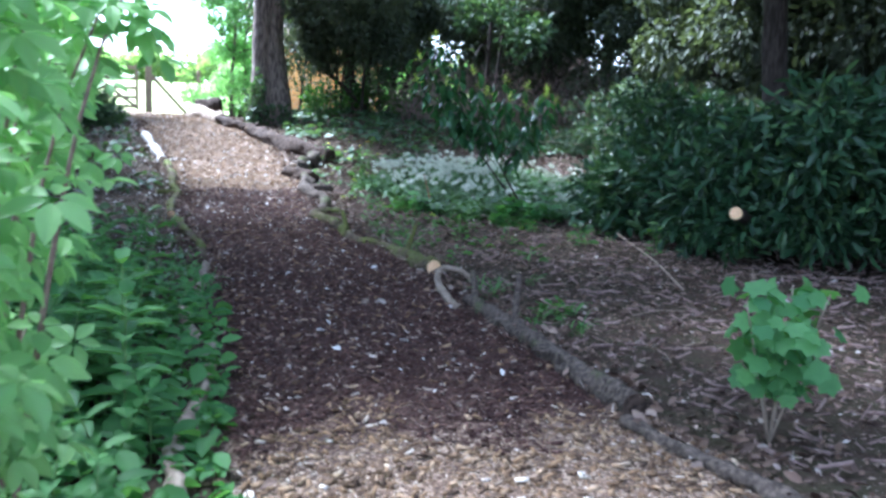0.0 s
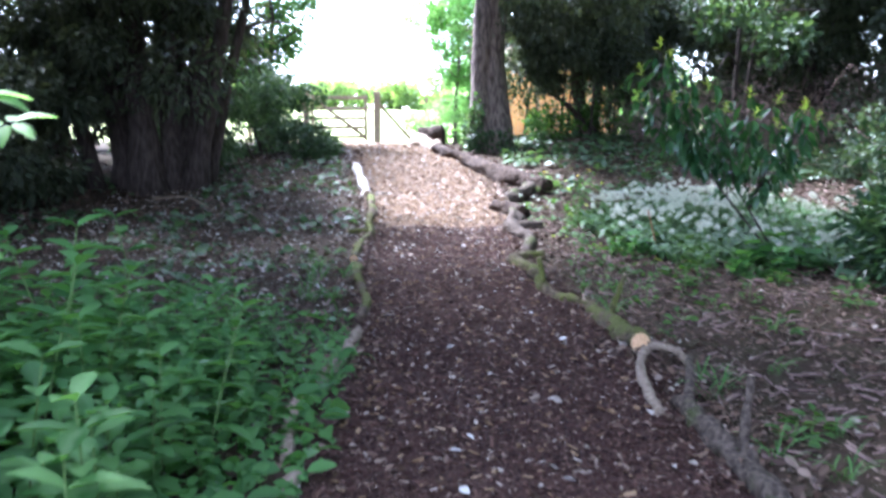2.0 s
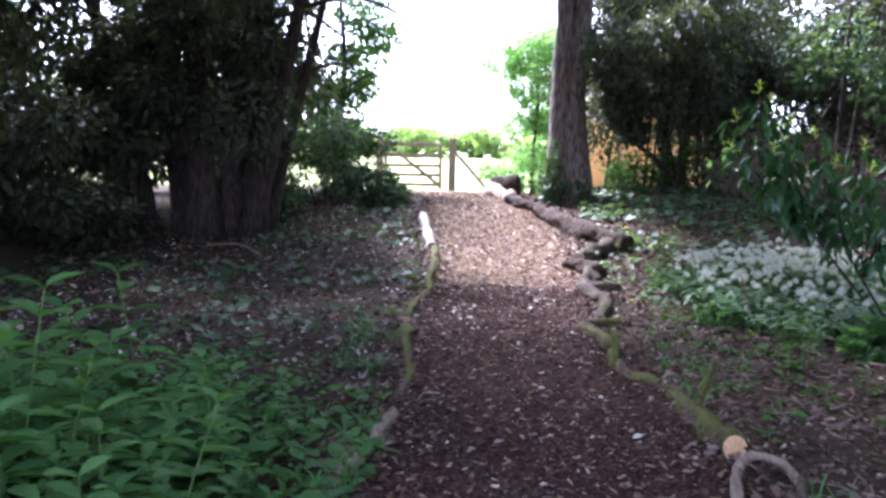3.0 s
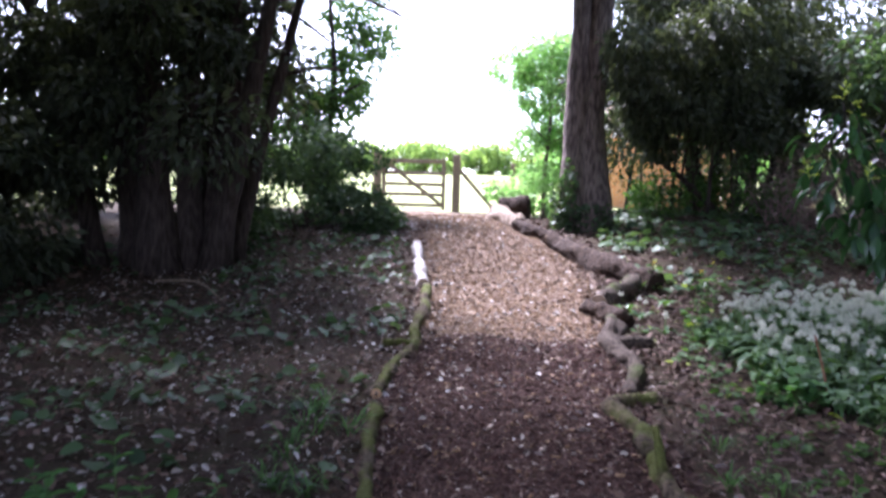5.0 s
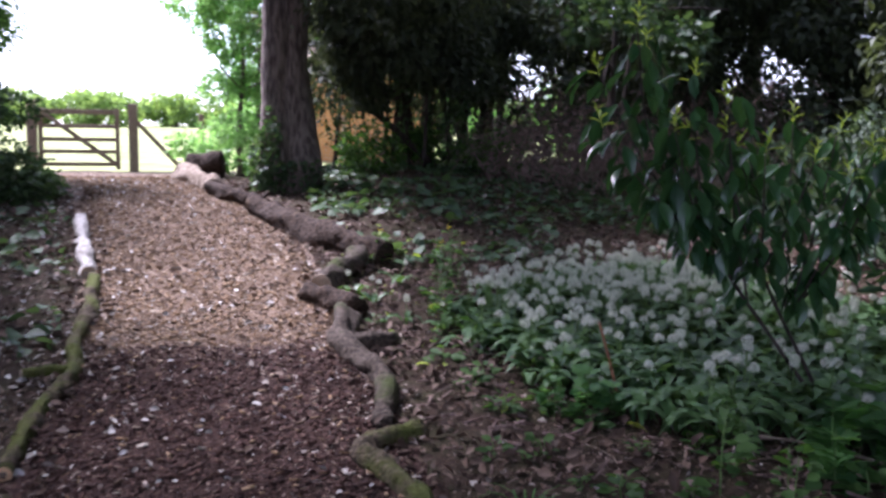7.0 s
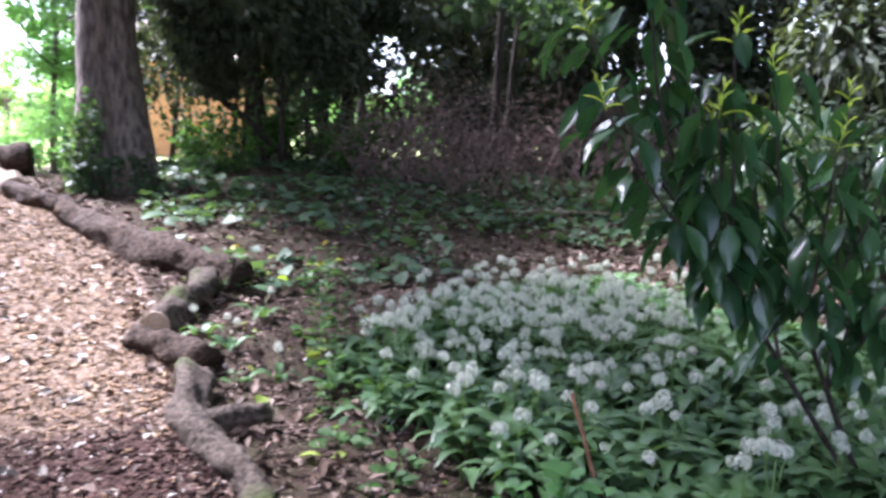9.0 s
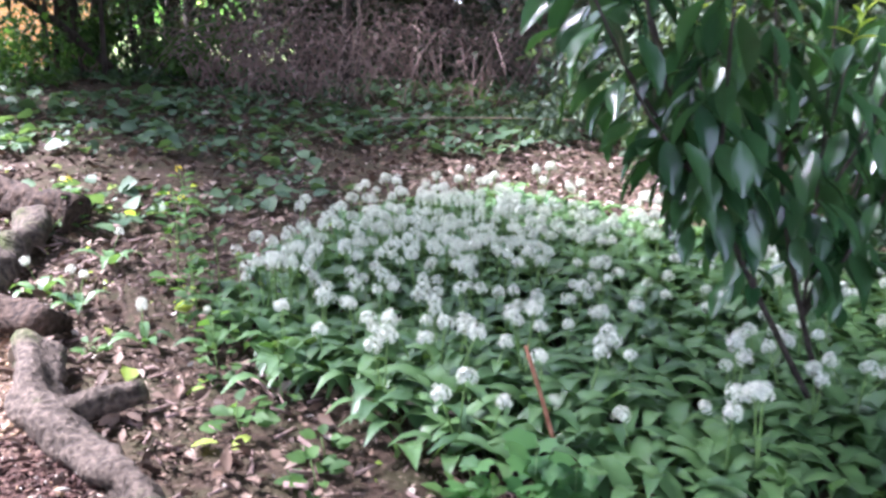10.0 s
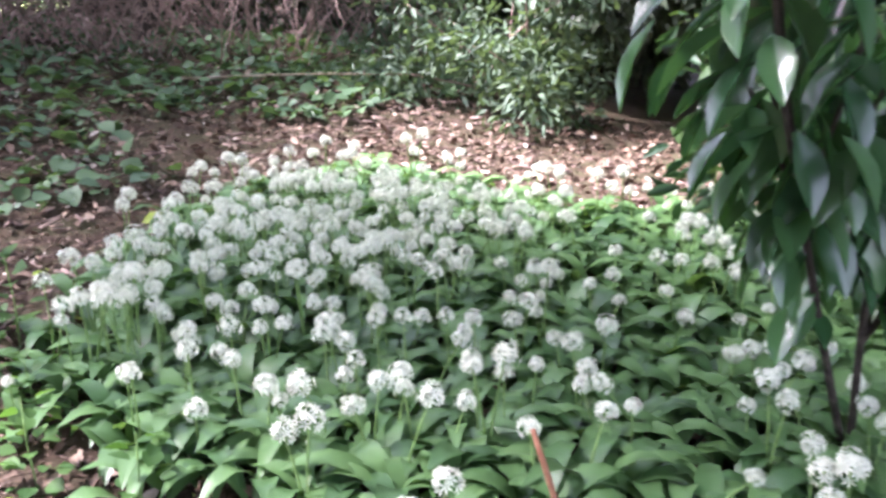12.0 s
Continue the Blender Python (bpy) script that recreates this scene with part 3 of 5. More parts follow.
    for i, (x, y, R, z0, n, r) in enumerate(rows):
        st = [(0, 0, rng.normal() * 0.3, rng.normal() * 0.3, 8, r), (-0.3, 0.2, -0.6, 0.3, 7, r * 0.7)]
        tree(x, y, "evergreen_tree", "dark evergreen tree with dense crown, in rows partly added out of view for shade", st, BARK_DARK, clumps_in(x, y, z0, 8.0, R, n, 0.75), 420, 0.15, 0.46, YEW, droop=0.8)
    # broadleaves with unseen crowns, added overhead to shade the ground
    tree(9.8, 4.4, "broadleaf_tree", "broadleaf tree with an unseen crown added to shade the bare ground", [(0, 0, -1.6, 1.2, 8, 0.16)], BARK_GREY, clumps_in(6.0, 7.0, 4.2, 8.0, 2.8, 46, 0.9) + clumps_in(8.0, 7.0, 3.4, 7.0, 1.8, 26, 0.8), 320, 0.2, 0.55, MIDGREEN)
    tree(-4.6, 7.2, "broadleaf_tree", "slim broadleaf tree with an unseen crown added to shade nettles and path", [(0, 0, 1.2, 1.0, 8, 0.13)], BARK_GREY, clumps_in(-2.8, 9.0, 4.8, 8.0, 1.8, 28, 0.9) + clumps_in(-3.6, 11.0, 4.8, 7.0, 1.6, 18, 0.8) + clumps_in(0.5, 6.4, 5.2, 7.0, 1.0, 12, 0.9) + clumps_in(-2.4, 10.4, 4.2, 6.8, 2.1, 30, 0.9) + clumps_in(-3.4, 8.0, 3.6, 6.6, 1.6, 24, 0.8), 320, 0.2, 0.55, MIDGREEN)
    tree(8.4, 10.0, "broadleaf_tree", "tall broadleaf tree with an unseen crown added to shade the flower bank", [(0, 0, -1.2, 0.4, 8.5, 0.2)], BARK_DARK,
         clumps_in(4.9, 11.0, 4.9, 8.0, 2.5, 22, 0.9) + clumps_in(7.6, 10.2, 4.2, 8.0, 1.8, 18, 0.9) + clumps_in(3.4, 7.2, 5.2, 8.0, 2.0, 18, 0.9) + clumps_in(5.6, 12.4, 4.6, 7.0, 1.8, 18, 0.9), 300, 0.2, 0.55, MIDGREEN)
    tree(6.9, 17.8, "young_tree", "slim young tree with mid-green leaves", [(0, 0, 0.2, 0.1, 4.6, 0.06), (0.2, 0.1, 0.6, 0.2, 4.0, 0.04)], BARK_DARK, clumps_in(7.0, 17.7, 2.7, 4.3, 1.0, 10, 0.4), 130, 0.12, 0.55, IVY, LEAF8, limbs=3)
    # scrub added beyond the wood's edge, its sunlit look put into the leaf colour
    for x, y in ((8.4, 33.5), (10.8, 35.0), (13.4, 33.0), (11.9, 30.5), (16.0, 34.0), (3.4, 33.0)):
        tree(x, y, "hawthorn_tree", "light green scrub added beyond the trees, coloured bright as if sunlit", [(0, 0, 0.1, 0, 2.6, 0.06)], BARK_GREY, clumps_in(x, y, height(x, y) + 0.4, height(x, y) + 2.2, 0.9, 20, 0.5), 200, 0.12, 0.6, LIME, LEAF4, limbs=2)
    # lighter trees by the gate
    st = [(0, 0, 0.1, 0, 5, 0.07), (-0.2, 0.1, -0.5, 0.2, 4.5, 0.06)]
    tree(-1.9, 19.8, "hawthorn_tree", "small leafy tree beside the gate", st, BARK_DARK, clumps_in(-2.3, 19.8, 1.6, 3.4, 0.7, 22, 0.4) + clumps_in(-1.5, 20.2, 3.0, 5.2, 0.6, 16, 0.42), 190, 0.1, 0.6, MIDGREEN, LEAF4, limbs=3)
    st = [(0, 0, 0.1, 0, 4, 0.05), (0.2, 0.1, 0.4, 0.2, 3.5, 0.04)]
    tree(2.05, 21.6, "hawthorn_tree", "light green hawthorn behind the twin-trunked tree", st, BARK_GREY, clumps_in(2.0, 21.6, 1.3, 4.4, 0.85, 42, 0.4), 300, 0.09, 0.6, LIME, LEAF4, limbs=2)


build_trees()

# ---------------------------------------------------------------- gate


def build_gate():
    y, z = 24.5, height(0, 24.5) - 0.02
    g = thing("field_gate", (-0.75, y, z), "closed weathered timber gate with five bars and a diagonal brace", "gate")
    x0, x1 = -1.43 + 0.75, -0.07 + 0.75
    for x in (x0, x1):
        bm = bmesh.new()
        beam_into(bm, (x, 0, 0.06), (x, 0, 1.22), 0.075, 0.09)
        part("stile", bm, GATE_WOOD, g, smooth=False)
    for h in (0.16, 0.40, 0.63, 0.88, 1.15):
        bm = bmesh.new()
        beam_into(bm, (x0, -0.01, h), (x1, -0.01, h), 0.035, 0.10 if h > 1.1 else 0.075)
        part("bar", bm, GATE_WOOD, g, smooth=False)
    bm = bmesh.new()
    beam_into(bm, (x0, -0.05, 1.16), (x1, -0.05, 0.14), 0.035, 0.08)
    part("brace", bm, GATE_WOOD, g, smooth=False)
    for h in (0.25, 1.05):
        bm = bmesh.new()
        beam_into(bm, (x0 - 0.12, -0.055, h), (x0 + 0.25, -0.055, h), 0.012, 0.04, bev=0.002)
        part("hinge_strap", bm, BARK_DARK, g, "dark iron hinge strap", smooth=False)
    for x, h in ((-1.58, 1.36), (0.22, 1.32)):
        p = thing("gate_post", (x, y, z), "square weathered timber gate post in the ground", "post", "gate posts")
        bm = bmesh.new()
        beam_into(bm, (0, 0, -0.3), (0, 0, h), 0.17, 0.17, bev=0.015)
        part("post", bm, GATE_WOOD, p, smooth=False)
        if x > 0:
            bm = bmesh.new()
            beam_into(bm, (0.05, 0.0, h - 0.32), (0.95, 0.05, 0.0), 0.07, 0.08)
            part("strut", bm, GATE_WOOD, p, "diagonal timber strut", smooth=False)


build_gate()

# ---------------------------------------------------------------- logs along the path


def log(name, label, pts, r0, r1, material, cut=None, ends=(1,), lift=0.7, branches=(), group="path edging"):
    """A lying log through plan points (x, y[, extra height])."""
    base = Vector((pts[0][0], pts[0][1], height(pts[0][0], pts[0][1])))
    full = []
    for i, p in enumerate(pts):
        r = r0 + (r1 - r0) * i / (len(pts) - 1)
        full.append(Vector((p[0], p[1], height(p[0], p[1]) + lift * r + (p[2] if len(p) > 2 else 0))) - base)
    cp = curve_points(full, 0.045)
    rad = [r * (1 + 0.2 * noise.noise((i * 0.12, base.x * 3, base.y * 3))) for i, r in enumerate(tapered(cp, r0, r1))]
    bm = bmesh.new()
    tube_into(bm, cp, rad, 20, 0.4, seed=base.y)
    t = part(name, bm, material)
    t.location = base
    tagged(t, label, "log", group)
    for s, L, ang, rise, r in branches:
        k = int(s * (len(cp) - 1))
        p = cp[k]
        d = Vector((math.cos(radians(ang)), math.sin(radians(ang)), rise))
        q = curve_points([p, p + d * L * 0.5 + Vector((0, 0, 0.01)), p + d * L], 0.06)
        bm = bmesh.new()
        tube_into(bm, q, tapered(q, r, r * 0.7), 9, 0.15, seed=s)
        sb = part("side_branch", bm, material, t)
        if r > 0.023:
            d = (q[-1] - q[-2]).normalized()
            bm = bmesh.new()
            bmesh.ops.create_cone(bm, cap_ends=True, segments=10, radius1=r * 0.66, radius2=r * 0.62, depth=0.006, matrix=Matrix.Translation(q[-1] + d * 0.002) @ d.to_track_quat("Z", "Y").to_matrix().to_4x4())
            part("cut_face", bm, CUT_OLD, sb, "weathered sawn end", smooth=False)
    if cut:
        for e in ends:
            c, d = (cp[-1], (cp[-1] - cp[-2])) if e else (cp[0], cp[0] - cp[1])
            d.normalize()
            bm = bmesh.new()
            bmesh.ops.create_cone(bm, cap_ends=True, segments=14, radius1=rad[-1 if e else 0] * 0.93, radius2=rad[-1 if e else 0] * 0.9, depth=0.008,
                                  matrix=Matrix.Translation(c + d * 0.003) @ d.to_track_quat("Z", "Y").to_matrix().to_4x4())
            part("cut_face", bm, cut, t, "pale sawn end", smooth=False)
    return t


def build_logs():
    log("edging_pole", "long bent grey-brown branch lying as path edging", [(2.3, 1.9), (2.22, 2.5), (2.15, 2.9), (2.07, 3.36)], 0.042, 0.036, BARK_LOG, CUT_OLD)
    log("edging_branch", "knotty grey-brown branch with short stubs edging the path", [(2.19, 3.5), (2.18, 4.06), (2.24, 4.9), (2.24, 5.4), (2.25, 5.85)], 0.068, 0.05, BARK_LOG, BARK_ROT, (0,),
        branches=[(0.66, 0.24, 62, 1.3, 0.026), (0.97, 0.55, 72, 0.25, 0.032)])
    log("forked_stick", "pale curved stick leaning on the edging", [(2.1, 5.75, 0.0), (2.13, 6.15, 0.03), (2.2, 6.5, 0.08), (2.33, 6.72, 0.11), (2.48, 6.7, 0.08), (2.52, 6.5, 0.03)], 0.03, 0.022, STICK)
    log("cut_log", "short mossy log with a fresh orange sawn end", [(2.26, 8.2), (2.29, 7.6), (2.34, 7.02, 0.02)], 0.05, 0.068, BARK_MOSS, CUT, branches=[(0.45, 0.26, 50, 1.2, 0.026)])
    log("mossy_branch", "thin crooked moss-covered branch edging the path", [(2.42, 8.1), (2.2, 8.5), (2.04, 8.85), (2.04, 9.25)], 0.032, 0.05, BARK_MOSS, branches=[(0.78, 0.2, 95, 1.2, 0.03)])
    log("mossy_log", "yellow-green moss-covered log beside the path", [(2.04, 9.4), (2.05, 9.8), (2.0, 10.15), (1.95, 10.42), (2.3, 10.62)], 0.066, 0.055, BARK_MOSS)
    log("knobbly_log", "knobbly grey forked log beside the path", [(2.1, 10.75), (2.22, 11.1), (2.27, 11.45), (2.24, 11.8), (2.17, 12.25), (2.26, 12.76)], 0.05, 0.105, BARK_LOG, CUT_OLD, branches=[(0.7, 0.36, 2, 0.06, 0.07)])
    log("rotten_log", "dark rotting log with peeling bark", [(2.42, 13.02), (2.26, 13.28), (2.08, 13.55)], 0.10, 0.09, BARK_ROT, CUT_OLD)
    log("dark_log", "short thick dark log", [(2.24, 13.76), (2.46, 14.15), (2.74, 14.6)], 0.10, 0.105, BARK_LOG, CUT_OLD, (0, 1))
    log("long_log", "long dark weathered log edging the rise of the path", [(2.97, 14.55), (2.62, 15.05), (2.3, 15.65), (2.05, 16.3), (1.88, 16.85)], 0.13, 0.115, BARK_ROT, BARK_ROT, (0, 1), branches=[(0.94, 0.3, 60, 0.5, 0.03)])
    log("pale_log", "thick log with bare pale wood at the top of the rise", [(1.98, 17.0), (1.7, 17.3), (1.47, 17.9)], 0.09, 0.1, BARK_ROT, CUT_OLD)
    log("pale_log", "thick log with bare pale wood at the top of the rise", [(1.5, 18.0), (1.3, 19.2), (1.12, 20.3)], 0.12, 0.14, STICK, CUT_OLD)
    log("stump_log", "dark round log lying across the path's top end", [(1.75, 20.9, 0.0), (1.2, 21.0, 0.0)], 0.23, 0.2, BARK_ROT, BARK_ROT, (0, 1))
    # the other side
    log("birch_pole", "straight pale birch pole edging the path", [(0.32, 14.4), (0.2, 15.3), (0.06, 16.4)], 0.07, 0.06, BARK_BIRCH, CUT_OLD, (0, 1), group="left edging")
    log("mossy_branch", "crooked mossy branch edging the path", [(0.36, 14.3), (0.42, 13.5), (0.40, 12.6), (0.46, 11.95), (0.34, 11.3), (0.32, 10.5)], 0.056, 0.042, BARK_MOSS, CUT, group="left edging",
        branches=[(0.62, 0.3, 200, 0.1, 0.04)])
    log("mossy_branch", "thin mossy branch edging the path", [(0.36, 10.2), (0.42, 9.4), (0.52, 8.6), (0.5, 7.9)], 0.042, 0.032, BARK_MOSS, group="left edging")
    log("bare_branch", "bare pale branch among nettles", [(0.5, 7.6), (0.42, 6.8), (0.25, 6.0), (0.3, 5.2)], 0.035, 0.03, STICK, group="left edging")
    log("bare_branch", "bare pale branch among nettles", [(0.35, 5.0), (0.28, 4.3), (0.12, 3.6), (0.1, 3.0)], 0.035, 0.04, STICK, group="left edging")


build_logs()

# ---------------------------------------------------------------- wild garlic


def blade(length, width, arch, segs=6):
    """An arching, folded, pointed leaf blade along +x."""
    v, f = [], []
    for i in range(segs + 1):
        s = i / segs
        w = width * 0.5 * (math.sin(math.pi * min(1, s * 0.92 + 0.06)) ** 0.8 if s < 1 else 0.02)
        if s < 0.3:
            w = max(width * 0.08, w * (s / 0.3) ** 1.4)
        a = radians(78) - arch * s * s
        x = length * (s * 0.52 + 0.3 * s * s)
        z = length * (0.95 * s - 0.01 - arch * 0.48 * s * s * s)
        v += [(x, -w, z + w * 0.25), (x, 0, z), (x, w, z + w * 0.25)]
        if i:
            k = 3 * i
            for j in (0, 1):
                f += [(k - 3 + j, k + j, k + j + 1), (k - 3 + j, k + j + 1, k - 2 + j)]
    return np.array(v), np.array(f)


def umbel_mesh(radius, count):
    tv, tf = [], []
    for i in range(count):
        z = 1 - 1.5 * (i + 0.5) / count
        a = i * 2.39996
        d = np.array([math.sqrt(max(0, 1 - z * z)) * math.cos(a), math.sqrt(max(0, 1 - z * z)) * math.sin(a), z])
        c = d * radius * rng.uniform(0.7, 1.15)
        s = np.cross(d, [0.3, 0.5, 0.8])
        s /= np.linalg.norm(s)
        u = np.cross(d, s)
        for k in range(6):
            b = k * math.pi / 3
            e = s * math.cos(b) + u * math.sin(b)
            n2 = np.cross(d, e)
            L = radius * 0.58
            m = len(tv)
            tv += [c, c + e * L * 0.5 + n2 * L * 0.17 + d * L * 0.15, c + e * L + d * L * 0.22, c + e * L * 0.5 - n2 * L * 0.17 + d * L * 0.15]
            tf += [(m, m + 1, m + 2), (m, m + 2, m + 3)]
    return np.array(tv), np.array(tf)


def garlic_proto(k):
    t = thing("wild_garlic", (0, 0, 0), "flowering wild garlic with broad green leaves and white heads", "wild garlic", "wild garlic patch")
    for i in range(5):
        v, f = blade(rng.uniform(0.28, 0.38), rng.uniform(0.07, 0.095), rng.uniform(1.0, 1.75))
        o = child(new("leaf", mesh_from("leaf", v, f, GARLIC, True)), t)
        o.rotation_euler = (rng.normal() * 0.1, rng.normal() * 0.12, i * 1.26 + rng.normal() * 0.3)
    for j in range(1 + (k % 3 == 2)):
        h = rng.uniform(0.29, 0.37)
        lean = Vector((rng.normal() * 0.05, rng.normal() * 0.05, h))
        bm = bmesh.new()
        q = curve_points([(0.01 * j, 0, 0), (lean.x * 0.3, lean.y * 0.3, h * 0.5), lean], 0.08)
        tube_into(bm, q, tapered(q, 0.004, 0.003), 5, 0)
        part("stem", bm, STEM, t)
        v, f = umbel_mesh(rng.uniform(0.026, 0.036), 17)
        o = child(new("flower_head", mesh_from("flower_head", v, f, PETAL)), t, "round head of white star flowers")
        o.location = lean
    return t


GARLIC_AREA = [(4.25, 11.9, 1.1, 1.5), (5.2, 13.0, 1.15, 1.05), (3.85, 12.55, 0.62, 0.85), (4.9, 10.9, 1.3, 1.0), (6.0, 11.6, 1.0, 1.0)]


def in_garlic(x, y, grow=1.0):
    grow *= 1 + 0.22 * noise.noise((x * 1.7, y * 1.7, 9)) + 0.12 * noise.noise((x * 5, y * 5, 4))
    return any(((x - a) / (c * grow)) ** 2 + ((y - b) / (d * grow)) ** 2 < 1 for a, b, c, d in GARLIC_AREA)


def build_garlic():
    protos = [garlic_proto(k) for k in range(6)]
    spots = []
    while len(spots) < 296:
        x, y = rng.uniform(2.7, 7.0), rng.uniform(9.3, 14.3)
        dense = 0.2 + 0.8 * math.exp(-((x - 4.3) / 1.0) ** 2 - ((y - 12.8) / 0.95) ** 2)
        if in_garlic(x, y) and rng.random() < dense and all((x - a) ** 2 + (y - b) ** 2 > 0.07 ** 2 for a, b in spots):
            spots.append((x, y))
    for i, (x, y) in enumerate(spots):
        m = Matrix.Translation((x, y, height(x, y) - 0.01)) @ Matrix.Rotation(rng.uniform(0, 6.28), 4, "Z") @ Matrix.Rotation(rng.normal() * 0.08, 4, "X") @ Matrix.Scale(rng.uniform(0.85, 1.12), 4)
        if i < 6:
            protos[i].matrix_world = m
        else:
            copy_thing(protos[i % 6], m)
    for x, y in ((2.62, 13.35), (2.5, 13.6), (2.75, 12.8), (3.0, 12.6), (2.95, 13.9)):
        copy_thing(protos[int(x * 40) % 6], Matrix.Translation((x, y, height(x, y) - 0.01)) @ Matrix.Rotation(x * 9, 4, "Z") @ Matrix.Scale(0.7, 4))
    vs, fs, k = [], [], 0
    n = 0
    while n < 2600:
        x, y = rng.uniform(2.5, 7.2), rng.uniform(9.0, 14.6)
        if not in_garlic(x, y, 1.06):
            continue
        v, f = blade(rng.uniform(0.24, 0.36), rng.uniform(0.065, 0.09), rng.uniform(1.0, 1.8), 5)
        a = rng.uniform(0, 6.28)
        r = np.array([[math.cos(a), -math.sin(a), 0], [math.sin(a), math.cos(a), 0], [0, 0, 1]])
        vs.append(v @ r.T + [x, y, height(x, y)])
        fs.append(f + k)
        k += len(v)
        n += 1
    at = []
    while len(at) < 80:
        x, y = rng.normal(4.2, 0.75), rng.normal(12.8, 0.65)
        if in_garlic(x, y):
            at.append(np.array([x, y, height(x, y) + rng.uniform(0.29, 0.37)]))
    heads, faces, count = [], [], 0
    for p in at:
        v, f = umbel_mesh(rng.uniform(0.026, 0.034), 14)
        heads.append(v + p)
        faces.append(f + count)
        count += len(v)
    tagged(new("garlic_flowers", mesh_from("garlic_flowers", np.concatenate(heads), np.concatenate(faces), PETAL)), "crowded white flower heads above the garlic leaves", "wild garlic", kind="stuff")
    stalks = bmesh.new()
    for p in at:
        tube_into(stalks, [(p[0], p[1], p[2] - 0.38), (p[0] + 0.01, p[1], p[2] - 0.2), p], (0.004, 0.0035, 0.003), 4, 0)
    tagged(part("garlic_stalks", stalks, STEM), "slender green stalks under the garlic flowers", "wild garlic", kind="stuff")
    tagged(new("garlic_leaves", mesh_from("garlic_leaves", np.concatenate(vs), np.concatenate(fs), GARLIC, True)), "dense carpet of broad wild garlic leaves", "wild garlic", kind="stuff")


build_garlic()

# ---------------------------------------------------------------- shrubs and plants


def shrub(x, y, name, label, clumps, per, size, ratio, material, template, bark, stems=7, spread_r=0.5, droop=0.4, up=0.6):
    z = height(x, y)
    t = thing(name, (x, y, z - 0.02), label, "shrub")
    loc = [(c[0] - x, c[1] - y, c[2] - z, *c[3:]) for c in clumps]
    for i in range(stems):
        c = loc[rng.integers(len(loc))]
        a = rng.uniform(0, 6.28)
        b = (math.cos(a) * spread_r * 0.3, math.sin(a) * spread_r * 0.3, 0)
        bm = bmesh.new()
        q = curve_points([b, (c[0] * 0.4 + b[0], c[1] * 0.4 + b[1], c[2] * 0.55), (c[0], c[1], c[2])], 0.15)
        tube_into(bm, q, tapered(q, 0.018, 0.005), 6, 0.1)
        part("stem", bm, bark, t)
    child(new("foliage", foliage("foliage", loc, per, size, ratio, material, template, droop, 0.4, up)), t)
    return t


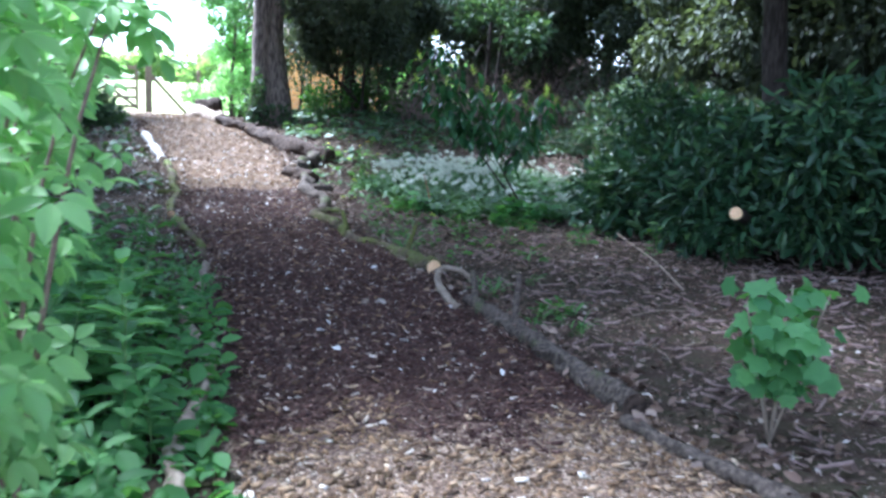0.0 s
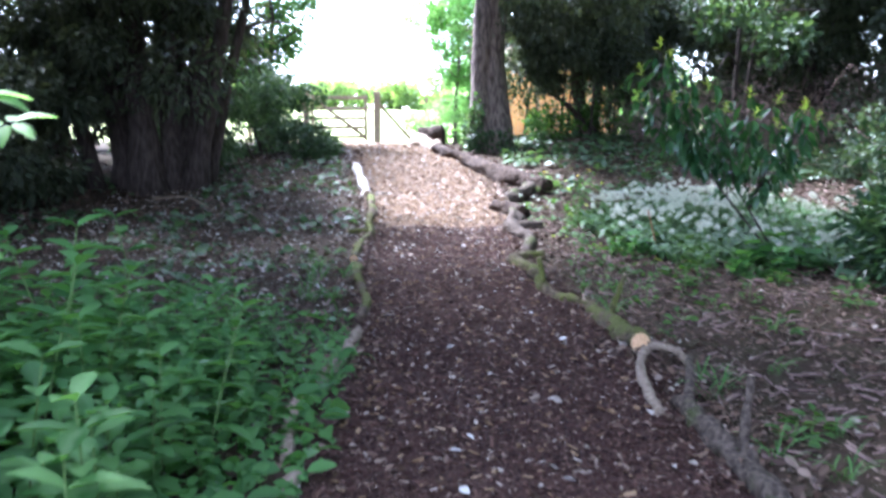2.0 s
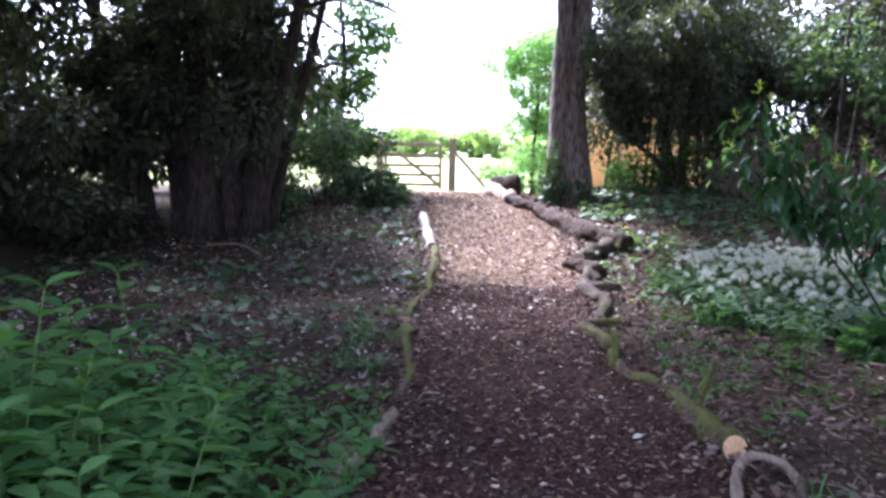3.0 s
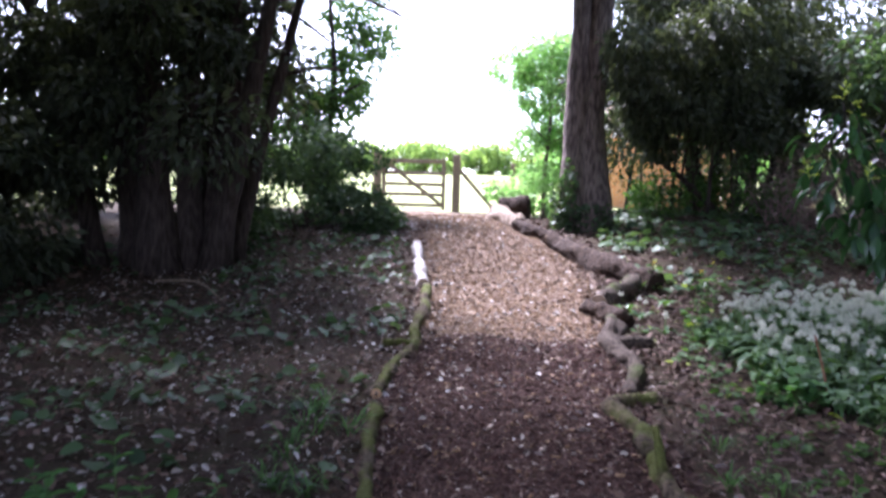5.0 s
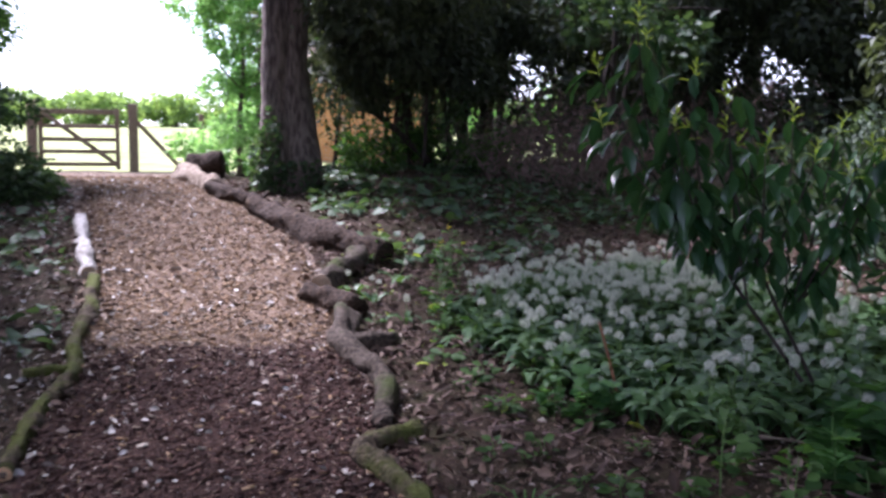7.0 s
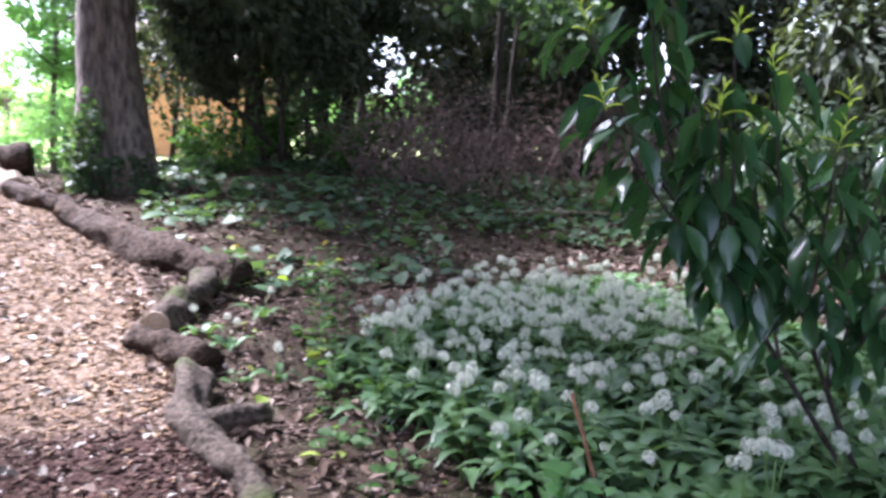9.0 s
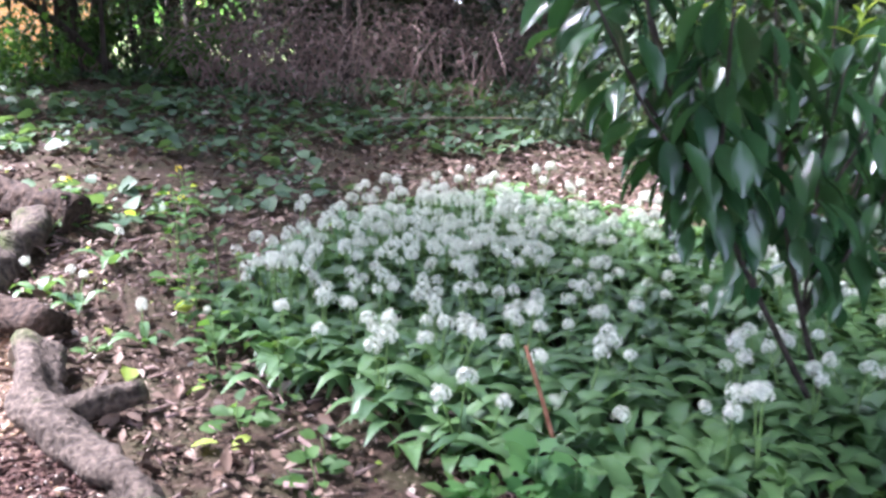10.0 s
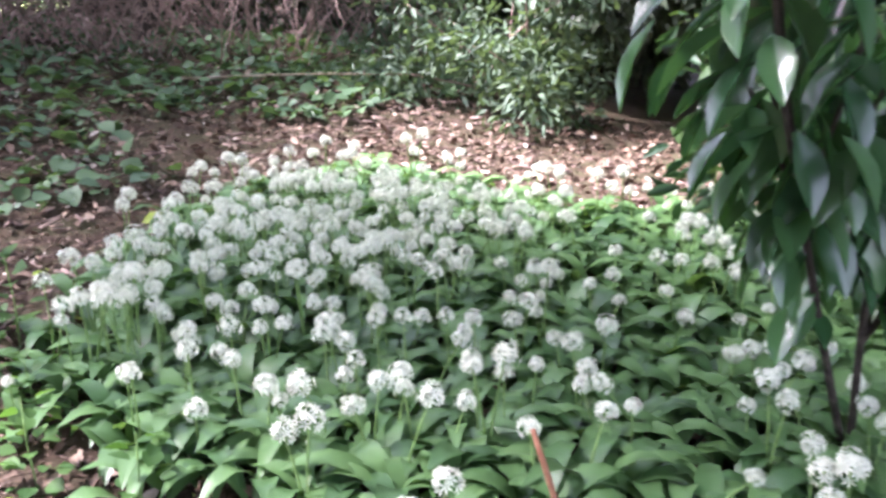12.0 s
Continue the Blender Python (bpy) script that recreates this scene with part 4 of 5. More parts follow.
def build_shrubs():
    # big evergreen shrub on the open side
    cl = []
    for _ in range(210):
        s = rng.random()
        y = 9.5 - 4.4 * s
        x = float(np.interp(y, (5.0, 5.5, 6.1, 7.2, 9.5), (6.1, 5.75, 5.3, 4.95, 4.8))) + 0.45 + 2.1 * rng.random() ** 1.3
        top = 0.55 + 1.35 * s + 0.12 * (x - 5.0)
        cl.append((x, y + rng.normal() * 0.15, height(x, y) + rng.uniform(0.2, 1.0) * top, 0.4, 0.4, 0.26))
    shrub(6.6, 7.4, "rhododendron", "broad dark evergreen shrub with whorls of long leaves", cl, 125, 0.15, 0.34, RHODO, LEAF8, BARK_DARK, 18, 1.0, 0.1)
    cl = clumps_in(7.6, 11.3, 0.3, 1.7, 1.15, 46, 0.42) + clumps_in(6.9, 10.1, 0.3, 1.3, 0.8, 20, 0.4)
    shrub(7.5, 11.0, "rhododendron", "dark evergreen shrub behind the flower bank", cl, 125, 0.15, 0.34, RHODO, LEAF8, BARK_DARK, 12, 0.8, 0.1)
    # sawn branch stub in the shrub's skirt
    b = thing("sawn_branch", (5.22, 6.85, height(5.22, 6.85)), "sawn-off branch showing a pale round cut face", "branch")
    bm = bmesh.new()
    q = curve_points([(0.95, 0.75, -0.05), (0.45, 0.4, 0.42), (0.0, 0.0, 0.55)], 0.12)
    tube_into(bm, q, tapered(q, 0.075, 0.06), 12, 0.1)
    part("branch", bm, BARK_DARK, b)
    d = (q[-1] - q[-2]).normalized()
    bm = bmesh.new()
    bmesh.ops.create_cone(bm, cap_ends=True, segments=20, radius1=0.06, radius2=0.057, depth=0.01, matrix=Matrix.Translation(q[-1] + d * 0.004) @ d.to_track_quat("Z", "Y").to_matrix().to_4x4())
    part("cut_face", bm, CUT, b, "pale orange sawn face", smooth=False)
    # laurel sapling in the garlic
    laurel(4.85, 10.6)
    # bright bush at the start
    cl = []
    for _ in range(88):
        y, z = rng.uniform(1.5, 2.5), rng.uniform(0.5, 2.1)
        x = 0.044 * y - (0.42 if z < 1.15 else 0.36) - 0.5 * rng.random() ** 1.4
        cl.append((x, y, z, 0.17, 0.17, 0.14))
    cl += [(rng.uniform(-0.65, -0.27), rng.uniform(2.2, 3.1), rng.uniform(0.7, 1.6), 0.18, 0.18, 0.14) for _ in range(22)]
    cl += [(rng.uniform(-0.5, 0.16), rng.uniform(2.45, 3.0), rng.uniform(1.6, 2.0), 0.17, 0.17, 0.1) for _ in range(15)]
    cl += [(rng.uniform(-0.55, -0.1), rng.uniform(3.0, 3.5), rng.uniform(1.58, 1.8), 0.16, 0.16, 0.07) for _ in range(11)]
    cl += [(rng.uniform(-0.6, -0.15), rng.uniform(3.0, 3.6), rng.uniform(1.2, 1.6), 0.15, 0.15, 0.1) for _ in range(8)]
    leafy_bush(-0.5, 2.3, cl)
    # dark holly beside the path's far end
    cl = clumps_in(-1.9, 17.3, 0.95, 2.3, 0.8, 34, 0.36) + clumps_in(-0.85, 17.6, 0.9, 1.5, 0.45, 18, 0.25) + clumps_in(-1.3, 18.0, 1.3, 2.6, 0.55, 14, 0.27) + clumps_in(-2.6, 16.2, 0.6, 1.5, 0.6, 14, 0.35)
    shrub(-1.7, 17.3, "holly_bush", "dark holly bush beside the path", cl, 150, 0.085, 0.55, IVY, LEAF4, BARK_DARK, 10, 0.5, 0.3)
    # small-leaved grey-green shrub behind the garlic
    cl = clumps_in(9.0, 15.2, 0.6, 2.0, 1.1, 30, 0.4) + clumps_in(7.9, 15.6, 0.6, 1.1, 0.7, 10, 0.3) + clumps_in(8.4, 14.4, 0.5, 1.2, 0.7, 12, 0.34)
    shrub(9.0, 15.0, "wild_privet", "loose grey-green small-leaved shrub behind the garlic", cl, 120, 0.1, 0.36, PRIVET, LEAF8, TWIG, 20, 0.8, 0.5)
    # low bright shrubs under the trees
    for x, y in ((3.6, 19.0), (5.6, 18.6), (4.6, 19.8)):
        shrub(x, y, "bramble_bush", "low leafy bramble under the trees", clumps_in(x, y, height(x, y) + 0.15, height(x, y) + 0.6, 0.4, 9, 0.24), 110, 0.08, 0.6, MIDGREEN, LEAF4, TWIG, 5, 0.3)
    # brown twiggy thicket
    t = thing("bramble_thicket", (7.6, 17.4, height(7.6, 17.4)), "brown tangle of dead twigs at the wood's edge", "thicket")
    for i in range(270):
        bm = bmesh.new()
        x, y = rng.uniform(-2.4, 2.4), rng.uniform(-1.2, 1.2)
        x0, y0 = 7.6 + x, 17.4 + y - x * 0.35
        a, L = rng.uniform(0, 6.28), rng.uniform(0.7, 2.0) * (0.7 + 0.5 * noise.noise((x * 1.2, y, 3)))
        z0 = height(x0, y0) - height(7.6, 17.4)
        x, y = x0 - 7.6, y0 - 17.4
        q = curve_points([(x, y, z0), (x + 0.45 * L * math.cos(a), y + 0.45 * L * math.sin(a), z0 + L * 0.6), (x + L * math.cos(a + rng.normal() * 0.4), y + L * math.sin(a), z0 + L * rng.uniform(0.05, 1.0))], 0.2)
        tube_into(bm, q, tapered(q, 0.008, 0.003), 4, 0)
        part("twig", bm, TWIG, t)
    tw = foliage("dead_leaves", [(rng.uniform(-2.4, 2.4), rng.uniform(-0.9, 1.2), rng.uniform(0.15, 1.25), 0.5, 0.4, 0.35) for _ in range(64)], 95, 0.075, 0.2, TWIG)
    child(new("dead_leaves", tw), t, "shrivelled brown leaves")
    # ivy ground cover
    m = flat_bits("ivy_carpet", 7500, (2.6, 10), (14.4, 21), 0.085, 0.9, IVY, 0.07, lambda x, y: noise.noise((x * 0.8, y * 0.8, 2)) > -0.3 + 0.45 * ease(16.6, 14.6, y) and not on_path(x, y), 0.5, LEAF8)
    tagged(new("ivy_carpet", m), "dark ivy covering the ground under the trees", "ivy", kind="stuff")
    m = flat_bits("ivy_carpet", 2600, (-4.5, 0.3), (8.5, 18), 0.075, 0.9, IVY, 0.05, lambda x, y: noise.noise((x * 0.9, y * 0.9, 6)) > -0.05 and x < left_edge(y) - 0.15, 0.5, LEAF8)
    tagged(new("ivy_patches", m), "patches of dark ivy on the litter", "ivy", kind="stuff")


def leafy_bush(x, y, clumps):
    """Drooping twigs that end in flat rosettes of six or seven oval leaves."""
    z = height(x, y)
    t = thing("elder_bush", (x, y, z - 0.02), "bright light-green leafy bush hanging over the path", "shrub")
    at, ax, fc, le = [], [], [], []
    for i, (cx, cy, cz, r, _, _) in enumerate(clumps):
        c = Vector((cx - x, cy - y, cz - z))
        if i % 4 == 0:
            bm = bmesh.new()
            q = curve_points([(c.x * 0.2, c.y * 0.2, 0), (c.x * 0.6, c.y * 0.6, c.z * 0.7), c], 0.15)
            tube_into(bm, q, tapered(q, 0.012, 0.003), 6, 0.1)
            part("stem", bm, TWIG, t)
        for _ in range(6):
            p = c + Vector(rng.normal(size=3) * r * 0.5)
            tilt = Vector((0.35 + rng.normal() * 0.3, -0.45 + rng.normal() * 0.3, 1.0)).normalized()
            side = tilt.orthogonal().normalized()
            turn, big = rng.uniform(0, 6.28), rng.uniform(0.7, 1.15)
            for k in range(6):
                b = turn + k * 1.047 + rng.normal() * 0.15
                d = side * math.cos(b) + tilt.cross(side) * math.sin(b)
                at.append(p + d * 0.012)
                ax.append(d + Vector((0, 0, -0.25 + rng.normal() * 0.15)))
                fc.append(tilt)
                le.append(0.088 * big * rng.uniform(0.75, 1.15))
    leaf_parts(np.array(at), np.array(ax), np.array(fc), np.array(le), 0.5, OVAL, LIME, t)
    return t


def laurel(x, y):
    """Upright stems with large leaves hanging in whorls, yellow young tips."""
    z = height(x, y)
    t = thing("cherry_laurel", (x, y, z), "young cherry laurel with large drooping glossy leaves", "shrub")
    # each stem: where its top stands from the foot, its height, and where its leaves begin
    stems = [(-1.42, -0.05, 2.15, 0.95), (-0.95, -0.2, 1.75, 0.9), (-0.5, -0.15, 1.66, 0.85), (-1.55, 0.1, 1.9, 1.0), (-1.25, 0.15, 2.05, 1.0), (-1.35, -0.35, 1.6, 0.85),
             (-1.1, -0.05, 1.55, 0.8), (-0.75, 0.1, 1.6, 0.8), (-0.25, -0.2, 1.6, 0.85), (-1.65, -0.15, 1.62, 1.0), (-1.2, -0.25, 1.85, 0.85), (-0.55, -0.4, 1.45, 0.75), (0.1, -0.1, 1.5, 0.7), (-0.65, 0.2, 1.5, 0.7), (-0.3, -0.4, 1.35, 0.65), (0.0, -0.35, 1.55, 0.7), (0.3, 0.05, 1.42, 0.65), (-0.85, -0.4, 1.5, 0.75)]
    at, ax, fc, le, mains = [], [], [], [], []
    for dx, dy, h, low in stems:
        bm = bmesh.new()
        if len(mains) < 3:
            q = curve_points([(dx * 0.05, dy * 0.05, -0.03), (dx * 0.6, dy * 0.55, h * 0.42), (dx * 0.92, dy, h * 0.72), (dx, dy, h)], 0.09)
            mains += [q[len(q) // 3], q[len(q) // 2]]
            tube_into(bm, q, tapered(q, 0.014, 0.004), 7, 0.05)
        else:
            fork = min(mains, key=lambda p: (p.x - dx) ** 2 + (p.y - dy) ** 2)
            q = curve_points([fork, (fork.x * 0.4 + dx * 0.6, fork.y * 0.4 + dy * 0.6, fork.z * 0.5 + h * 0.5), (dx, dy, h)], 0.09)
            tube_into(bm, q, tapered(q, 0.007, 0.004), 6, 0.05)
        part("stem", bm, BARK_DARK, t)
        for p in q:
            if p.z < low:
                continue
            for _ in range(3):
                a = rng.uniform(0, 6.28)
                r = rng.uniform(0.0, 0.14)
                at.append(p + Vector((r * math.cos(a), r * math.sin(a), rng.normal() * 0.04)))
                ax.append((math.cos(a), math.sin(a), rng.uniform(-2.2, -0.35)))
                fc.append((math.cos(a) * 0.8 + rng.normal() * 0.35, math.sin(a) * 0.8 + rng.normal() * 0.35, 0.9))
                le.append(rng.uniform(0.13, 0.195))
        bm = bmesh.new()
        lean = Vector((rng.normal() * 0.03, rng.normal() * 0.03, 0.1))
        tube_into(bm, [q[-1], q[-1] + lean * 0.5, q[-1] + lean], (0.003, 0.0025, 0.0015), 5, 0)
        part("young_shoot", bm, YOUNG, t, "yellow-green young shoot")
        turns = np.arange(7) * 2.4 + rng.uniform(0, 6.28)
        tax = np.stack([np.cos(turns), np.sin(turns), np.linspace(0.3, 1.6, 7)], 1)
        leaf_parts(np.array([q[-1] + lean * k for k in np.linspace(0.1, 1.0, 7)]), tax, np.tile([[0.0, 0.0, 1.0]], (7, 1)), np.linspace(0.085, 0.05, 7), 0.24, OVAL, YOUNG, t)
    order = rng.permutation(len(at))
    leaf_parts(np.array(at)[order], np.array(ax)[order], np.array(fc)[order], np.array(le)[order], 0.44, OVAL, LAUREL, t)


build_shrubs()


def nettle_proto():
    t = thing("nettle", (0, 0, 0), "green nettle with toothed paired leaves", "nettle", "nettles beside the path")
    h = rng.uniform(0.38, 0.6)
    lean = rng.normal(size=2) * 0.06
    bm = bmesh.new()
    q = curve_points([(0, 0, 0), (lean[0] * 0.4, lean[1] * 0.4, h * 0.5), (lean[0], lean[1], h)], 0.1)
    tube_into(bm, q, tapered(q, 0.0045, 0.002), 5, 0)
    part("stem", bm, STEM, t)
    at, ax, le = [], [], []
    for i in range(7):
        s = 0.2 + 0.8 * i / 6
        a = i * 1.57 + rng.normal() * 0.2
        for k in (0, 1):
            b = a + math.pi * k
            at.append((lean[0] * s * s, lean[1] * s * s, h * s))
            ax.append((math.cos(b), math.sin(b), 0.25 - 0.5 * (1 - s) + 0.2 * s))
            le.append(0.185 * (1 - 0.5 * s) + 0.02)
    f = np.tile(np.array([[0.0, 0, 1]]), (len(at), 1))
    child(new("foliage", leaves("foliage", np.array(at), np.array(ax), f, np.array(le), 0.5, LEAF8, NETTLE)), t)
    return t


def build_nettles():
    protos = [nettle_proto() for _ in range(5)]
    i = 0
    for k, (x, y, tall) in enumerate(((-0.95, 7.4, 1.5), (-1.35, 6.9, 1.6), (-1.7, 7.2, 1.5), (-0.75, 6.6, 1.3), (-2.0, 6.6, 1.7))):
        copy_thing(protos[k], Matrix.Translation((x, y, height(x, y))) @ Matrix.Rotation(k * 1.3, 4, "Z") @ Matrix.Scale(tall, 4))
    while i < 285:
        x, y = rng.uniform(-2.4, 0.4), rng.uniform(2.6, 8.2)
        if x > left_edge(y) - 0.12 - 0.25 * rng.random() or rng.random() < ease(6.6, 8.6, y) or (x < -1.4 and rng.random() < 0.5):
            continue
        m = Matrix.Translation((x, y, height(x, y))) @ Matrix.Rotation(rng.uniform(0, 6.28), 4, "Z") @ Matrix.Rotation(rng.normal() * 0.15, 4, "X") @ Matrix.Scale(rng.uniform(0.55, 1.0 + 0.6 * ease(-0.2, -1.2, x) + 0.1 * ease(6, 4, y)) * (1 - 0.3 * ease(5, 9, y)), 4)
        if i < 5:
            protos[i].matrix_world = m
        else:
            copy_thing(protos[i % 5], m)
        i += 1
    m = flat_bits("low_greenery", 7600, (-2.8, 0.45), (2.4, 9.5), 0.08, 0.6, NETTLE, 0.06, lambda x, y: x < left_edge(y) and rng.random() > ease(5.5, 8.6, y), 0.6, LEAF8)
    tagged(new("low_greenery", m), "low green weeds covering the soil beside the path", "weeds", kind="stuff")


build_nettles()


def build_maple():
    x, y = 2.6, 3.05
    t = thing("maple_sapling", (x, y, height(x, y)), "small maple sapling with bright lobed leaves", "sapling")
    tops = []
    for dx, dy, h in ((-0.12, 0.06, 0.78), (0.12, 0.08, 0.7), (0.0, -0.08, 0.55), (0.22, -0.04, 0.68), (-0.2, -0.02, 0.66)):
        bm = bmesh.new()
        q = curve_points([(0, 0, 0), (dx * 0.5, dy * 0.5, h * 0.5), (dx, dy, h)], 0.08)
        tube_into(bm, q, tapered(q, 0.006, 0.003), 5, 0)
        part("stem", bm, STICK, t)
        tops.append((dx, dy, h))
    at, ax = [], []
    for dx, dy, h in tops:
        for k in range(24):
            s = rng.uniform(0.35, 1.05)
            a = rng.uniform(0, 6.28)
            r = rng.uniform(0.02, 0.11)
            at.append((dx * s + r * math.cos(a), dy * s + r * math.sin(a), h * s + rng.normal() * 0.02))
            ax.append((math.cos(a), math.sin(a), -0.7))
    f = rng.normal(size=(len(at), 3)) * 0.45 + [-0.3, -0.5, 1]
    leaf_parts(np.array(at), np.array(ax), f, 0.068 + 0.042 * rng.random(len(at)), 1.0, LOBED, MAPLE, t)


build_maple()


# ---------------------------------------------------------------- small plants and sticks on the open ground


def weed_proto(name, label, n, length, ratio, template, material, h):
    """A low rosette or bushy herb."""
    t = thing(name, (0, 0, 0), label, "weed", "low plants")
    at, ax = [], []
    for i in range(n):
        a, s = i * 2.4 + rng.normal() * 0.2, rng.random()
        r = 0.10 * (1 - s * 0.6)
        at.append((r * math.cos(a) * 0.6, r * math.sin(a) * 0.6, h * s))
        ax.append((math.cos(a), math.sin(a), 0.15 + 0.3 * s))
    bm = bmesh.new()
    q = curve_points([(0, 0, -0.02), (0.01, 0.01, h * 0.5), (0.015, 0, h)], 0.08)
    tube_into(bm, q, tapered(q, 0.004, 0.002), 5, 0)
    part("stem", bm, STEM, t)
    f = rng.normal(size=(n, 3)) * 0.3 + [0, 0, 1]
    child(new("foliage", leaves("foliage", np.array(at), np.array(ax), f, length * (0.7 + 0.6 * rng.random(n)), ratio, template, material)), t)
    return t


def build_weeds():
    kinds = [weed_proto("garlic_mustard", "leafy light green herb among the litter", 24, 0.062, 0.8, LEAF8, MIDGREEN, 0.30),
             weed_proto("ground_weed", "small dark green weed on bare soil", 14, 0.07, 0.7, LEAF8, MIDGREEN, 0.10),
             weed_proto("maple_seedling", "bushy lobed-leaved seedling beside the flowers", 26, 0.115, 1.0, LOBED, MAPLE, 0.36)]
    used = set()
    spots = [(2, 3.3, 10.75, 0.8), (2, 3.12, 10.85, 0.7), (2, 3.42, 10.68, 0.75), (2, 4.1, 9.7, 1.3), (2, 4.4, 9.85, 1.5), (2, 4.7, 9.7, 1.3), (2, 4.3, 9.45, 1.1), (2, 3.95, 9.5, 1.0), (2, 3.2, 10.65, 0.6),
             (0, 3.15, 13.4, 1.2), (0, 3.3, 13.2, 1.0), (0, 3.05, 12.9, 0.9), (0, 2.9, 12.3, 0.8), (0, 3.0, 11.9, 0.8), (0, 3.45, 14.2, 0.9), (1, 2.6, 5.35, 1.2), (1, 2.75, 5.5, 1.0), (1, 3.4, 7.4, 1.4)]
    while len(spots) < 70:
        x, y = rng.uniform(2.45, 5.2), rng.uniform(7.2, 13.5)
        if not in_garlic(x, y, 0.95) and rng.random() < 0.25 + 0.75 * ease(6.8, 9.0, y) * ease(5.0, 3.5, x):
            spots.append((int(rng.random() < 0.6), x, y, rng.uniform(0.5, 1.1)))
    for k, x, y, s in spots:
        m = Matrix.Translation((x, y, height(x, y))) @ Matrix.Rotation(rng.uniform(0, 6.28), 4, "Z") @ Matrix.Scale(s, 4)
        if k in used:
            copy_thing(kinds[k], m)
        else:
            kinds[k].matrix_world = m
            used.add(k)


def build_grass():
    """Small tufts of long grass beside the edging."""
    for i in range(34):
        if i < 22:
            y = rng.uniform(5.5, 10.5)
            x = left_edge(y) - rng.uniform(0.05, 0.5)
        else:
            y = rng.uniform(4.5, 10.0)
            x = right_edge(y) + rng.uniform(0.1, 0.8)
        vs, fs, k = [], [], 0
        for _ in range(rng.integers(9, 18)):
            v, f = blade(rng.uniform(0.12, 0.28), rng.uniform(0.007, 0.012), rng.uniform(0.6, 1.8), 4)
            a = rng.uniform(0, 6.28)
            r = np.array([[math.cos(a), -math.sin(a), 0], [math.sin(a), math.cos(a), 0], [0, 0, 1]])
            vs.append(v @ r.T + np.array([rng.normal() * 0.02, rng.normal() * 0.02, 0]))
            fs.append(f + k)
            k += len(v)
        o = new("grass_tuft", mesh_from("grass_tuft", np.concatenate(vs), np.concatenate(fs), NETTLE, True))
        o.location = (x, y, height(x, y))
        tagged(o, "small tuft of long green grass at the path's edge", "grass", "grass tufts")


build_grass()


def stick(name, label, pts, r0, r1, material):
    full = [Vector((p[0], p[1], height(p[0], p[1]) + r0 * 0.6 + (p[2] if len(p) > 2 else 0))) for p in pts]
    base = full[0].copy()
    cp = curve_points([p - base for p in full], 0.1)
    bm = bmesh.new()
    tube_into(bm, cp, tapered(cp, r0, r1), 7, 0.12, seed=base.x)
    o = part(name, bm, material)
    o.location = base
    return tagged(o, label, "stick", "fallen sticks")


def build_saplings():
    """Bare dark stems in front of the outbuilding."""
    t = thing("sapling_clump", (4.2, 20.0, height(4.2, 20.0)), "clump of bare dark saplings under the trees", "sapling")
    for i in range(9):
        x, y = rng.uniform(-1.1, 1.4), rng.uniform(-0.9, 0.8)
        z0 = height(4.2 + x, 20 + y) - height(4.2, 20.0) - 0.03
        dx, dy, h = rng.normal() * 0.5, rng.normal() * 0.3, rng.uniform(1.6, 3.0)
        bm = bmesh.new()
        q = curve_points([(x, y, z0), (x + dx * 0.3, y + dy * 0.3, z0 + h * 0.5), (x + dx, y + dy, z0 + h)], 0.25)
        tube_into(bm, q, tapered(q, rng.uniform(0.018, 0.045), 0.012), 6, 0.1)
        part("stem", bm, BARK_DARK, t)
    m = foliage("foliage", [(rng.uniform(-1.0, 1.3), rng.uniform(-0.7, 0.7), rng.uniform(0.4, 2.1), 0.32, 0.3, 0.28) for _ in range(24)], 75, 0.09, 0.5, IVY)
    child(new("foliage", m), t)


def build_yellow_herbs():
    for x, y, h in ((3.55, 14.3, 0.42), (3.2, 13.35, 0.5), (2.95, 14.6, 0.3)):
        t = thing("yellow_herb", (x, y, height(x, y)), "slender herb with a small yellow flower", "herb", "yellow herbs")
        bm = bmesh.new()
        q = curve_points([(0, 0, -0.02), (0.02, 0.01, h * 0.5), (0.0, 0.03, h)], 0.1)
        tube_into(bm, q, tapered(q, 0.004, 0.002), 5, 0)
        part("stem", bm, STEM, t)
        k = 16
        a = rng.uniform(0, 6.28, k)
        at = np.stack([0.02 * np.cos(a), 0.02 * np.sin(a), rng.uniform(0.1, 0.9, k) * h], 1)
        ax = np.stack([np.cos(a), np.sin(a), np.full(k, 0.3)], 1)
        child(new("foliage", leaves("foliage", at, ax, np.tile([[0.0, 0, 1]], (k, 1)), 0.08, 0.45, LEAF8, NETTLE)), t)
        v, f = umbel_mesh(0.02, 7)
        o = child(new("flower_head", mesh_from("flower_head", v, f, YELLOW)), t, "small yellow flower")
        o.location = q[-1]


build_saplings()
build_yellow_herbs()


